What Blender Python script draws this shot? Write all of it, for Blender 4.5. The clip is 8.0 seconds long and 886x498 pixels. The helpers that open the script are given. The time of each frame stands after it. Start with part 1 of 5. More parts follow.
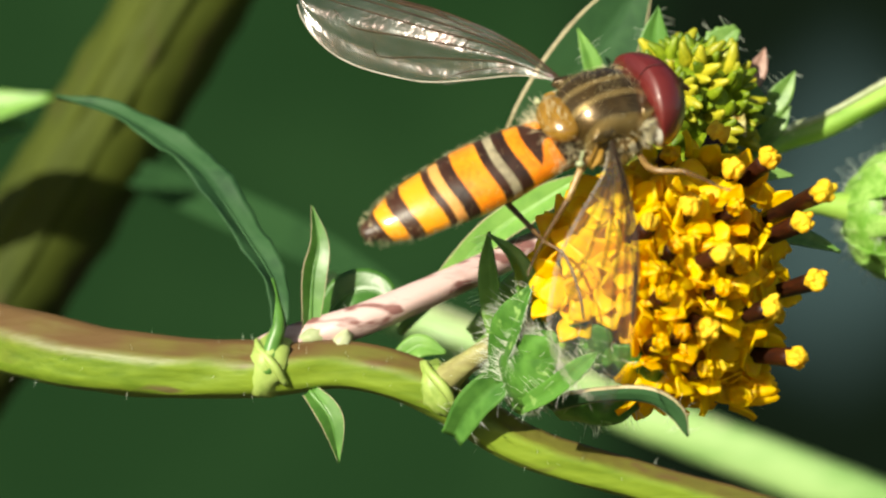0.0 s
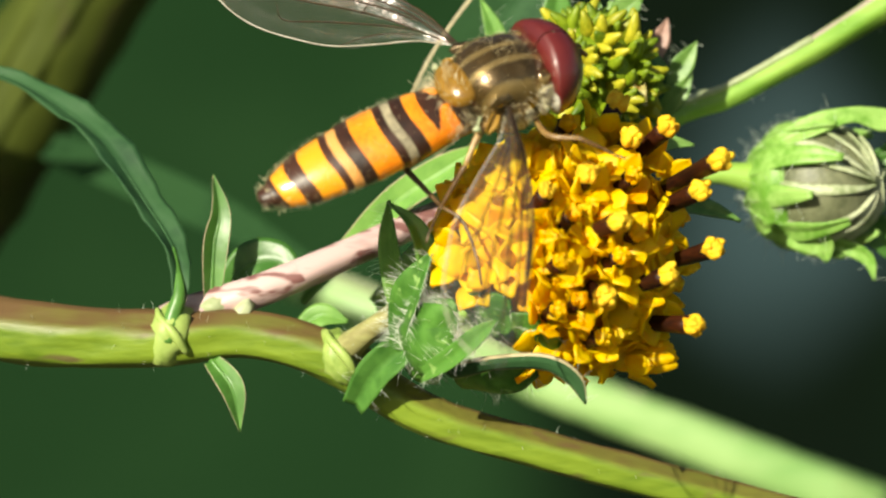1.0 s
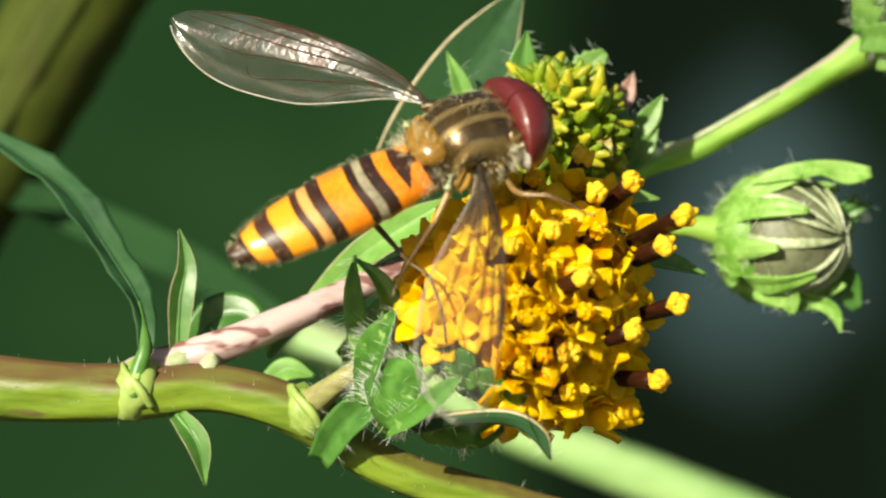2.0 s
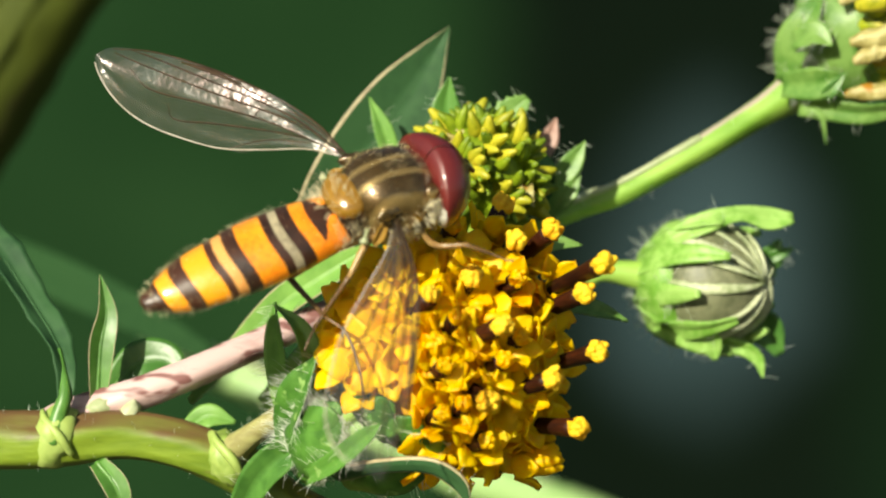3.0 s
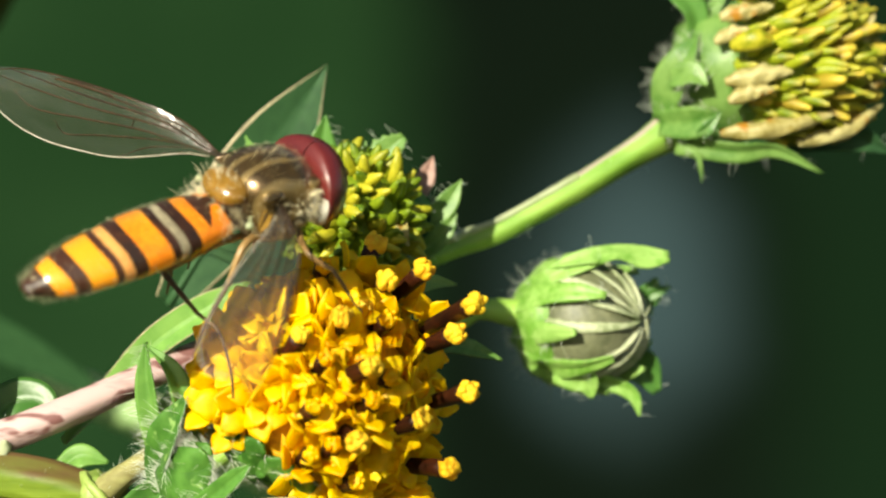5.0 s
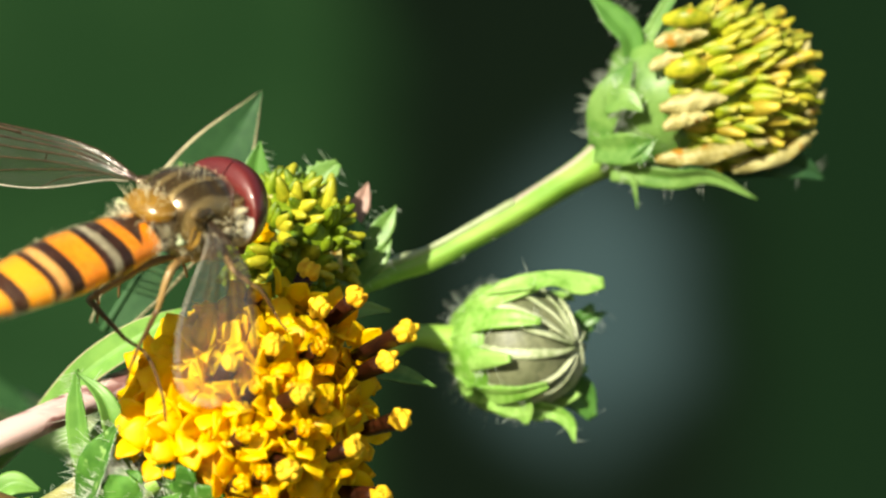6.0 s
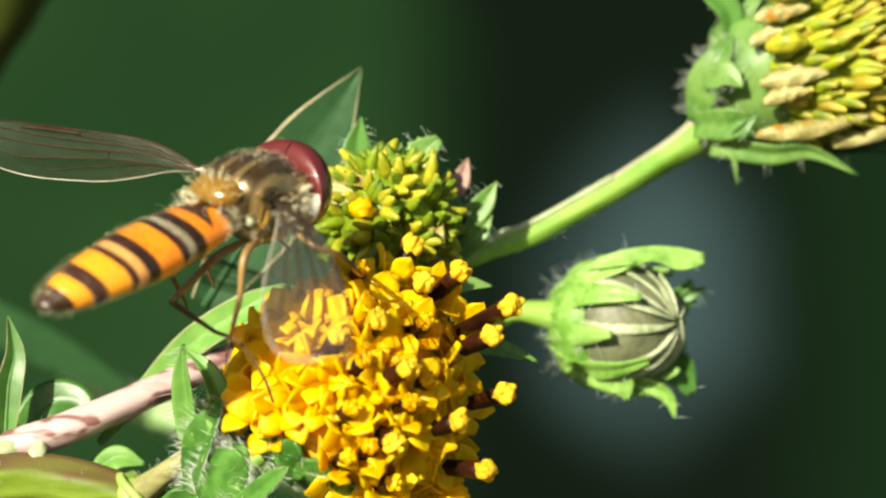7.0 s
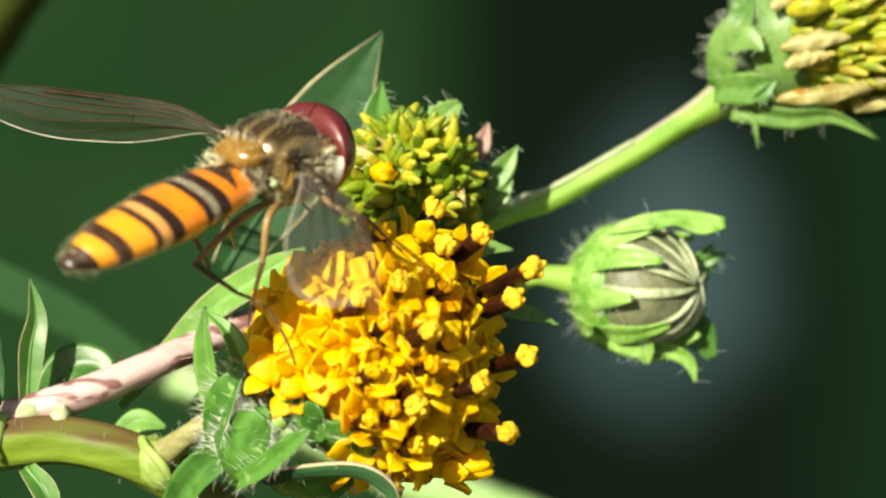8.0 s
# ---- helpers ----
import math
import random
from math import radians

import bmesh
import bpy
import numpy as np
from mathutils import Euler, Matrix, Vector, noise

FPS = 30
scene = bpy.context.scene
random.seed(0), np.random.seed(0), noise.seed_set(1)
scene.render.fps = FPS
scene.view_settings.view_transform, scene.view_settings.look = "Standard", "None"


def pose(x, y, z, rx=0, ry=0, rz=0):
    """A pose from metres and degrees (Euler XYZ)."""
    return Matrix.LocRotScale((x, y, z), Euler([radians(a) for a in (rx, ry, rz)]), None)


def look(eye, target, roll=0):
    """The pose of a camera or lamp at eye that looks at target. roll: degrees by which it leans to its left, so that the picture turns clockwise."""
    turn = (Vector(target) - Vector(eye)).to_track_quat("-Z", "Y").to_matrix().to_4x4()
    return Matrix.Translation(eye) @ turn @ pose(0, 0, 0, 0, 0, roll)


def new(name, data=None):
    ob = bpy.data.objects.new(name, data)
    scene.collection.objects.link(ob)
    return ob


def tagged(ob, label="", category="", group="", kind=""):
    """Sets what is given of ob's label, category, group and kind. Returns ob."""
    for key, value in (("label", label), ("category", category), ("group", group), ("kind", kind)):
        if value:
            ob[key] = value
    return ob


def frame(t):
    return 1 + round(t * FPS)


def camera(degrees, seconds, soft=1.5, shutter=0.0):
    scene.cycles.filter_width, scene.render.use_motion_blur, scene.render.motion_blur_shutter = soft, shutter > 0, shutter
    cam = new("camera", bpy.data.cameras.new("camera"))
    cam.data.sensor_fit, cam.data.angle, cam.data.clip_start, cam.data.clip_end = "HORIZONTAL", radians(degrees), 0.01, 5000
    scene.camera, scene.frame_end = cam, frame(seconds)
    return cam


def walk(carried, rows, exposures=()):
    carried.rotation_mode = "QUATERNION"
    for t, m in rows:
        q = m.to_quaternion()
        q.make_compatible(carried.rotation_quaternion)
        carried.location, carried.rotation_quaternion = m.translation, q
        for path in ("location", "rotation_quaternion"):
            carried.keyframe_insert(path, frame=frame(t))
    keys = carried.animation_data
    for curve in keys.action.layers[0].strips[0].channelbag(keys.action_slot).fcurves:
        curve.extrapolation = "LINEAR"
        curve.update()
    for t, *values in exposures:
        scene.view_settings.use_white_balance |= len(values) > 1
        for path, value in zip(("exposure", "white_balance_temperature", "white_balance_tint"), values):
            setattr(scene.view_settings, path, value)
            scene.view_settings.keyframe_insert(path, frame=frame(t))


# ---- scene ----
MM = 0.001                      # all lengths below are written in millimetres

# ---- camera ----
PATH = [
    (0, -1.897, -65.0, -0.271, 89.6455, 0, 2.441),
    (0.5, -1.151, -65.0, -0.514, 89.3291, 0, 1.4876),
    (1, -0.735, -65.0, -0.632, 89.174, 0, 0.953),
    (1.2, -0.036, -65.0, -0.306, 89.6002, 0, 0.047),
    (2.3, -0.402, -65.0, 0.005, 90.0067, 0, 0.5222),
    (2.5, -0.0, -65.0, 0.0, 90.0, 0, 0.0),
    (3, 0.58, -65.0, 0.539, 90.7034, 0, -0.7561),
    (3.5, 1.064, -65.0, 1.103, 91.4397, 0, -1.3874),
    (4, 1.008, -65.0, 0.929, 91.2125, 0, -1.3141),
    (4.5, 2.015, -65.0, 1.215, 91.5856, 0, -2.6322),
    (4.7, 2.035, -65.0, 0.975, 91.2725, 0, -2.6581),
    (5.8, 2.574, -65.0, 1.245, 91.6245, 0, -3.3621),
    (6, 2.821, -65.0, 1.309, 91.7077, 0, -3.6842),
    (6.5, 2.101, -65.0, 1.222, 91.5942, 0, -2.7439),
    (7, 1.63, -65.0, 1.018, 91.3284, 0, -2.1279),
    (7.5, 1.487, -65.0, 0.647, 90.8451, 0, -1.9409),
    (8, 1.383, -65.0, 0.593, 90.7744, 0, -1.8051),
]
LENS, REACH = 22, 65.0
cam = camera(LENS, 8.0, soft=2.2)
cam.data.dof.use_dof = True
cam.data.dof.focus_distance = 65 * MM
cam.data.dof.aperture_fstop = 70
walk(cam, [(t, pose(x * MM, y * MM, z * MM, rx, ry, rz)) for t, x, y, z, rx, ry, rz in PATH], [(0.0, 0.66, 6900, 4), (4.5, 0.66, 6900, 4), (6.0, 0.88, 6900, 4), (8.0, 0.8, 6900, 4)])

# ---- light ----
SUN_EL, SUN_AZ = 21, 209        # azimuth clockwise from +y
world = bpy.data.worlds.new("world")
scene.world = world
world.use_nodes = True
wt = world.node_tree
sky = wt.nodes.new("ShaderNodeTexSky")
sky.sky_type, sky.sun_disc = "NISHITA", False
sky.sun_elevation, sky.sun_rotation = radians(SUN_EL), radians(SUN_AZ)
wt.links.new(sky.outputs[0], wt.nodes["Background"].inputs[0])
wt.nodes["Background"].inputs[1].default_value = 0.055
sun = new("sun", bpy.data.lights.new("sun", "SUN"))
sun.data.energy, sun.data.angle, sun.data.color = 5.0, radians(0.5), (1, 0.94, 0.8)
sa, se = radians(SUN_AZ), radians(SUN_EL)
sun.matrix_world = look((math.sin(sa) * math.cos(se), math.cos(sa) * math.cos(se), math.sin(se)), (0, 0, 0))


# ---- materials ----
def surf(name, a, b, scale, rough=0.5, bump=0.15, fine=4.0, through_light=0.0, spec=0.5, coat=0.0, stretch=(1, 1, 1), spots=None):
    """Two colours mixed by noise at two scales (scale in features per millimetre), a fine relief, and some light let through."""
    m = bpy.data.materials.new(name)
    m.use_nodes = True
    t = m.node_tree
    n, l = t.nodes, t.links
    p = n["Principled BSDF"]
    tc = n.new("ShaderNodeTexCoord")
    mp = n.new("ShaderNodeMapping")
    mp.inputs["Scale"].default_value = [s * 1000 for s in stretch]
    l.new(tc.outputs["Object"], mp.inputs["Vector"])
    n1 = n.new("ShaderNodeTexNoise")
    n1.inputs["Scale"].default_value, n1.inputs["Detail"].default_value = scale, 4
    n2 = n.new("ShaderNodeTexNoise")
    n2.inputs["Scale"].default_value, n2.inputs["Detail"].default_value = scale * fine, 3
    info = n.new("ShaderNodeObjectInfo")
    for q in (n1, n2):
        l.new(mp.outputs[0], q.inputs["Vector"])
    add = n.new("ShaderNodeMath")
    add.operation = "MULTIPLY_ADD"
    l.new(n2.outputs["Fac"], add.inputs[0])
    add.inputs[1].default_value = 0.5
    l.new(n1.outputs["Fac"], add.inputs[2])
    rnd = n.new("ShaderNodeMath")
    rnd.operation = "MULTIPLY_ADD"
    l.new(info.outputs["Random"], rnd.inputs[0])
    rnd.inputs[1].default_value = 0.25
    l.new(add.outputs[0], rnd.inputs[2])
    ramp = n.new("ShaderNodeValToRGB")
    e = ramp.color_ramp.elements
    e[0].position, e[1].position = 0.62, 1.1 - 0.12
    e[0].color, e[1].color = (*a, 1), (*b, 1)
    l.new(rnd.outputs[0], ramp.inputs[0])
    col = ramp.outputs[0]
    if spots:
        n3 = n.new("ShaderNodeTexNoise")
        n3.inputs["Scale"].default_value, n3.inputs["Detail"].default_value = spots[1], 2
        l.new(mp.outputs[0], n3.inputs["Vector"])
        r3 = n.new("ShaderNodeValToRGB")
        r3.color_ramp.elements[0].position, r3.color_ramp.elements[1].position = spots[2], spots[2] + 0.08
        l.new(n3.outputs["Fac"], r3.inputs[0])
        mx = n.new("ShaderNodeMix")
        mx.data_type = "RGBA"
        l.new(r3.outputs[0], mx.inputs["Factor"])
        l.new(col, mx.inputs["A"])
        mx.inputs["B"].default_value = (*spots[0], 1)
        col = mx.outputs["Result"]
    l.new(col, p.inputs["Base Color"])
    p.inputs["Roughness"].default_value = rough
    p.inputs["Specular IOR Level"].default_value = spec
    p.inputs["Coat Weight"].default_value = coat
    p.inputs["Coat Roughness"].default_value = 0.12
    bp = n.new("ShaderNodeBump")
    bp.inputs["Strength"].default_value, bp.inputs["Distance"].default_value = bump, 0.00008
    l.new(add.outputs[0], bp.inputs["Height"])
    l.new(bp.outputs[0], p.inputs["Normal"])
    if through_light:
        tr = n.new("ShaderNodeBsdfTranslucent")
        l.new(col, tr.inputs["Color"])
        ms = n.new("ShaderNodeMixShader")
        ms.inputs[0].default_value = through_light
        l.new(p.outputs[0], ms.inputs[1])
        l.new(tr.outputs[0], ms.inputs[2])
        l.new(ms.outputs[0], n["Material Output"].inputs["Surface"])
    return m


def two_sided(m, other, axis, low, high, soft=0.1):
    """Give m a second colour where the surface faces along the axis (the sun-reddened upper side of a stem)."""
    n, l = m.node_tree.nodes, m.node_tree.links
    p = n["Principled BSDF"]
    was = p.inputs["Base Color"].links[0].from_socket
    g = n.new("ShaderNodeNewGeometry")
    dot = n.new("ShaderNodeVectorMath")
    dot.operation = "DOT_PRODUCT"
    l.new(g.outputs["Normal"], dot.inputs[0])
    dot.inputs[1].default_value = Vector(axis).normalized()
    tc = n.new("ShaderNodeTexNoise")
    tc.inputs["Scale"].default_value = 900
    co = n.new("ShaderNodeTexCoord")
    l.new(co.outputs["Object"], tc.inputs["Vector"])
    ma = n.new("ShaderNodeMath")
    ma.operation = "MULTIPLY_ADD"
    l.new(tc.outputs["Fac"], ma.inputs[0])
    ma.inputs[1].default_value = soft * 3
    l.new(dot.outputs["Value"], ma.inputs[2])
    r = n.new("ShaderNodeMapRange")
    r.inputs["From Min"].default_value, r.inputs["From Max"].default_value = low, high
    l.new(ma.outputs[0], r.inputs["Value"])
    mx = n.new("ShaderNodeMix")
    mx.data_type = "RGBA"
    l.new(r.outputs[0], mx.inputs["Factor"])
    l.new(was, mx.inputs["A"])
    mx.inputs["B"].default_value = (*other, 1)
    l.new(mx.outputs["Result"], p.inputs["Base Color"])
    return m


def tipped(m, colour, low, high):
    """Give m another colour towards the end of the piece, between two heights in millimetres."""
    n, l = m.node_tree.nodes, m.node_tree.links
    p = n["Principled BSDF"]
    was = p.inputs["Base Color"].links[0].from_socket
    tc, sep = n.new("ShaderNodeTexCoord"), n.new("ShaderNodeSeparateXYZ")
    l.new(tc.outputs["Object"], sep.inputs[0])
    r = n.new("ShaderNodeMapRange")
    r.inputs["From Min"].default_value, r.inputs["From Max"].default_value = low * MM, high * MM
    l.new(sep.outputs["Z"], r.inputs["Value"])
    mx = n.new("ShaderNodeMix")
    mx.data_type = "RGBA"
    l.new(r.outputs[0], mx.inputs["Factor"])
    l.new(was, mx.inputs["A"])
    mx.inputs["B"].default_value = (*colour, 1)
    l.new(mx.outputs["Result"], p.inputs["Base Color"])
    return m


COROLLA = surf("corolla_yellow", (0.95, 0.55, 0.003), (0.98, 0.76, 0.01), 0.9, 0.45, 0.15, through_light=0.5, spec=0.35)
POLLEN = surf("pollen_orange", (0.92, 0.5, 0.01), (0.98, 0.7, 0.03), 4, 0.7, 0.4, through_light=0.3)
ANTHER = surf("anther_brown", (0.012, 0.003, 0.001), (0.04, 0.009, 0.002), 3, 0.5, 0.2, spec=0.25, stretch=(1, 1, 0.2))
DISC = surf("receptacle_brown", (0.5, 0.2, 0.003), (0.8, 0.42, 0.006), 1.5, 0.7, 0.3)
BRACT = surf("bract_green", (0.045, 0.145, 0.017), (0.105, 0.265, 0.042), 0.7, 0.4, 0.3, through_light=0.2, spots=((0.25, 0.42, 0.12), 2.2, 0.62))
BRACT_PALE = surf("bract_pale_green", (0.08, 0.21, 0.03), (0.19, 0.34, 0.08), 0.8, 0.45, 0.25, through_light=0.25)
BUD_GREEN = surf("bud_bract_green", (0.165, 0.37, 0.045), (0.34, 0.56, 0.14), 1.1, 0.45, 0.25, through_light=0.25)
BRACT_PINK = surf("bract_pink_tip", (0.3, 0.15, 0.13), (0.42, 0.25, 0.2), 1.2, 0.5, 0.2, through_light=0.2)
# leaf greens differ in tone, with shade or sunlight partly put into the colour
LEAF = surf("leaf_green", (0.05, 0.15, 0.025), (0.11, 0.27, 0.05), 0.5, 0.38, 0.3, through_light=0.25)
LEAF_DARK = surf("leaf_dark_shaded_green", (0.015, 0.055, 0.021), (0.036, 0.1, 0.036), 0.5, 0.6, 0.3, through_light=0.15, spec=0.25)
LEAF_DIM = surf("leaf_deep_shaded_green", (0.01, 0.036, 0.012), (0.02, 0.06, 0.02), 0.5, 0.8, 0.3, through_light=0.1, spec=0.08)
LEAF_LIT = surf("leaf_light_lit_green", (0.14, 0.32, 0.06), (0.24, 0.46, 0.1), 0.5, 0.42, 0.25, through_light=0.3)
LEAF_EDGE = surf("leaf_edge_tan", (0.3, 0.24, 0.15), (0.42, 0.36, 0.22), 1.5, 0.6, 0.2)
STEM_MAIN = two_sided(surf("stem_olive", (0.085, 0.15, 0.009), (0.19, 0.275, 0.024), 0.6, 0.5, 0.7, fine=7, stretch=(0.25, 1, 1), spots=((0.14, 0.12, 0.04), 1.6, 0.66)), (0.115, 0.066, 0.024), (-0.45, 0.0, 0.9), 0.1, 0.85)
STEM_PINK = surf("stem_pink", (0.3, 0.165, 0.16), (0.56, 0.4, 0.39), 0.9, 0.42, 0.25, stretch=(0.3, 1, 1), spots=((0.2, 0.09, 0.085), 2.0, 0.52))
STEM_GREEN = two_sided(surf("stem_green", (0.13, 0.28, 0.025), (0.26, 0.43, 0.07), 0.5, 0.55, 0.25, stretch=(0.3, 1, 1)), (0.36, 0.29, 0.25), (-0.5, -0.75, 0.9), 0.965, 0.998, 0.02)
STEM_PALE = surf("stem_pale", (0.15, 0.3, 0.08), (0.26, 0.41, 0.15), 0.4, 0.45, 0.2, stretch=(0.3, 1, 1))
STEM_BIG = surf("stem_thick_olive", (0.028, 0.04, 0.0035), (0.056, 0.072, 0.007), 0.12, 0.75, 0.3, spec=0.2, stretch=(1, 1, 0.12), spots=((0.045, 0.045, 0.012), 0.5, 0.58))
SHEATH = surf("sheath_cream", (0.36, 0.42, 0.22), (0.5, 0.55, 0.34), 1, 0.5, 0.2, through_light=0.2)
JOINT = surf("joint_green", (0.15, 0.24, 0.03), (0.3, 0.4, 0.1), 0.9, 0.5, 0.3)
HAIR = surf("hair_white", (0.55, 0.6, 0.5), (0.75, 0.8, 0.7), 2, 0.5, 0.0, through_light=0.3)
GREEN_DISC = surf("young_floret_green", (0.075, 0.145, 0.004), (0.24, 0.33, 0.012), 1.4, 0.5, 0.3, through_light=0.2)
YELLOW_GREEN = surf("closed_floret_yellow", (0.18, 0.23, 0.005), (0.52, 0.48, 0.03), 1.1, 0.45, 0.3, through_light=0.2, spots=((0.5, 0.24, 0.02), 1.5, 0.6))
CREAM = surf("withered_ray_cream", (0.3, 0.24, 0.05), (0.52, 0.47, 0.2), 1.2, 0.5, 0.35, through_light=0.25, spots=((0.42, 0.2, 0.02), 1.5, 0.6))
OLD_OLIVE = tipped(surf("fading_floret_olive", (0.13, 0.19, 0.004), (0.33, 0.38, 0.012), 1.3, 0.5, 0.3, through_light=0.15), (0.52, 0.44, 0.06), 0.95, 1.4)
OLD_BROWN = tipped(surf("fading_floret_brown", (0.17, 0.11, 0.006), (0.34, 0.26, 0.02), 1.3, 0.5, 0.3, through_light=0.15), (0.64, 0.5, 0.05), 0.7, 1.25)
BUD_GREY = surf("folded_ray_grey", (0.21, 0.26, 0.12), (0.46, 0.5, 0.32), 1.2, 0.45, 0.3)
BUD_DARK = surf("folded_ray_dark", (0.08, 0.09, 0.045), (0.17, 0.18, 0.1), 1.2, 0.5, 0.3)

ORANGE = surf("cuticle_orange", (0.7, 0.17, 0.004), (0.86, 0.33, 0.014), 0.7, 0.36, 0.3, fine=9, spec=0.5, coat=0.9)
BLACK = surf("cuticle_black", (0.02, 0.008, 0.004), (0.05, 0.017, 0.008), 1, 0.4, 0.2, coat=0.25)
GREYBAND = surf("cuticle_silver_grey", (0.2, 0.17, 0.11), (0.36, 0.31, 0.2), 1.4, 0.38, 0.2, coat=0.4)
BUFF = surf("cuticle_buff_orange", (0.52, 0.2, 0.045), (0.66, 0.32, 0.09), 1, 0.4, 0.15, coat=0.5)
AMBER = surf("scutellum_amber", (0.22, 0.11, 0.01), (0.38, 0.21, 0.03), 0.9, 0.25, 0.15, fine=8, coat=1.0, through_light=0.12)
EYE = surf("eye_dark_red", (0.075, 0.007, 0.007), (0.12, 0.014, 0.013), 0.6, 0.4, 0.3, fine=30, coat=0.5)
FACE = surf("head_silver_dusted", (0.36, 0.35, 0.3), (0.55, 0.53, 0.46), 2.2, 0.5, 0.4)
LEG = surf("leg_yellow_brown", (0.18, 0.1, 0.035), (0.32, 0.2, 0.075), 1.5, 0.35, 0.2)
LEG_DARK = surf("leg_dark_brown", (0.06, 0.03, 0.012), (0.13, 0.07, 0.025), 1.5, 0.4, 0.2)
FUZZ = surf("hair_golden", (0.68, 0.6, 0.36), (0.88, 0.82, 0.6), 1.5, 0.5, 0.0, through_light=0.3)
VEIN = surf("vein_brown", (0.018, 0.009, 0.004), (0.045, 0.025, 0.011), 1.5, 0.6, 0.0, spec=0.2)
RIM = surf("wing_edge_grey", (0.28, 0.25, 0.2), (0.44, 0.4, 0.34), 1.5, 0.5, 0.0, spec=0.3)
PLEURA = surf("flank_grey_brown", (0.05, 0.035, 0.015), (0.34, 0.28, 0.16), 1.6, 0.42, 0.6, coat=0.3)


def thorax_material():
    """Bronze back with long grey stripes and a brassy sheen."""
    m = surf("thorax_bronze", (0.035, 0.02, 0.004), (0.09, 0.052, 0.012), 1.6, 0.27, 0.3, fine=9, coat=1.0)
    n, l = m.node_tree.nodes, m.node_tree.links
    p = n["Principled BSDF"]
    was = p.inputs["Base Color"].links[0].from_socket
    tc = n.new("ShaderNodeTexCoord")
    sep = n.new("ShaderNodeSeparateXYZ")
    l.new(tc.outputs["Object"], sep.inputs[0])
    nz = n.new("ShaderNodeTexNoise")
    nz.inputs["Scale"].default_value = 700
    l.new(tc.outputs["Object"], nz.inputs["Vector"])
    ad = n.new("ShaderNodeMath")
    ad.operation = "MULTIPLY_ADD"
    l.new(nz.outputs["Fac"], ad.inputs[0])
    ad.inputs[1].default_value = 0.00025
    l.new(sep.outputs["Y"], ad.inputs[2])
    ab = n.new("ShaderNodeMath")
    ab.operation = "ABSOLUTE"
    l.new(ad.outputs[0], ab.inputs[0])
    r = n.new("ShaderNodeValToRGB")
    r.color_ramp.elements[0].position, r.color_ramp.elements[1].position = 0.0, 1.0
    r.color_ramp.elements[0].color = r.color_ramp.elements[1].color = (0, 0, 0, 1)
    for pos, v in ((0.12, 0.0), (0.2, 0.9), (0.27, 0.9), (0.34, 0.0), (0.62, 0.0), (0.7, 1), (0.8, 0.8), (0.9, 0.2)):
        el = r.color_ramp.elements.new(pos)
        el.color = (v, v, v, 1)
    sc = n.new("ShaderNodeMath")
    sc.operation = "MULTIPLY"
    sc.inputs[1].default_value = 1000 / 1.25
    l.new(ab.outputs[0], sc.inputs[0])
    l.new(sc.outputs[0], r.inputs[0])
    mx = n.new("ShaderNodeMix")
    mx.data_type = "RGBA"
    l.new(r.outputs[0], mx.inputs["Factor"])
    l.new(was, mx.inputs["A"])
    mx.inputs["B"].default_value = (0.3, 0.205, 0.075, 1)
    l.new(mx.outputs["Result"], p.inputs["Base Color"])
    p.inputs["Metallic"].default_value = 0.55
    return m


THORAX = thorax_material()


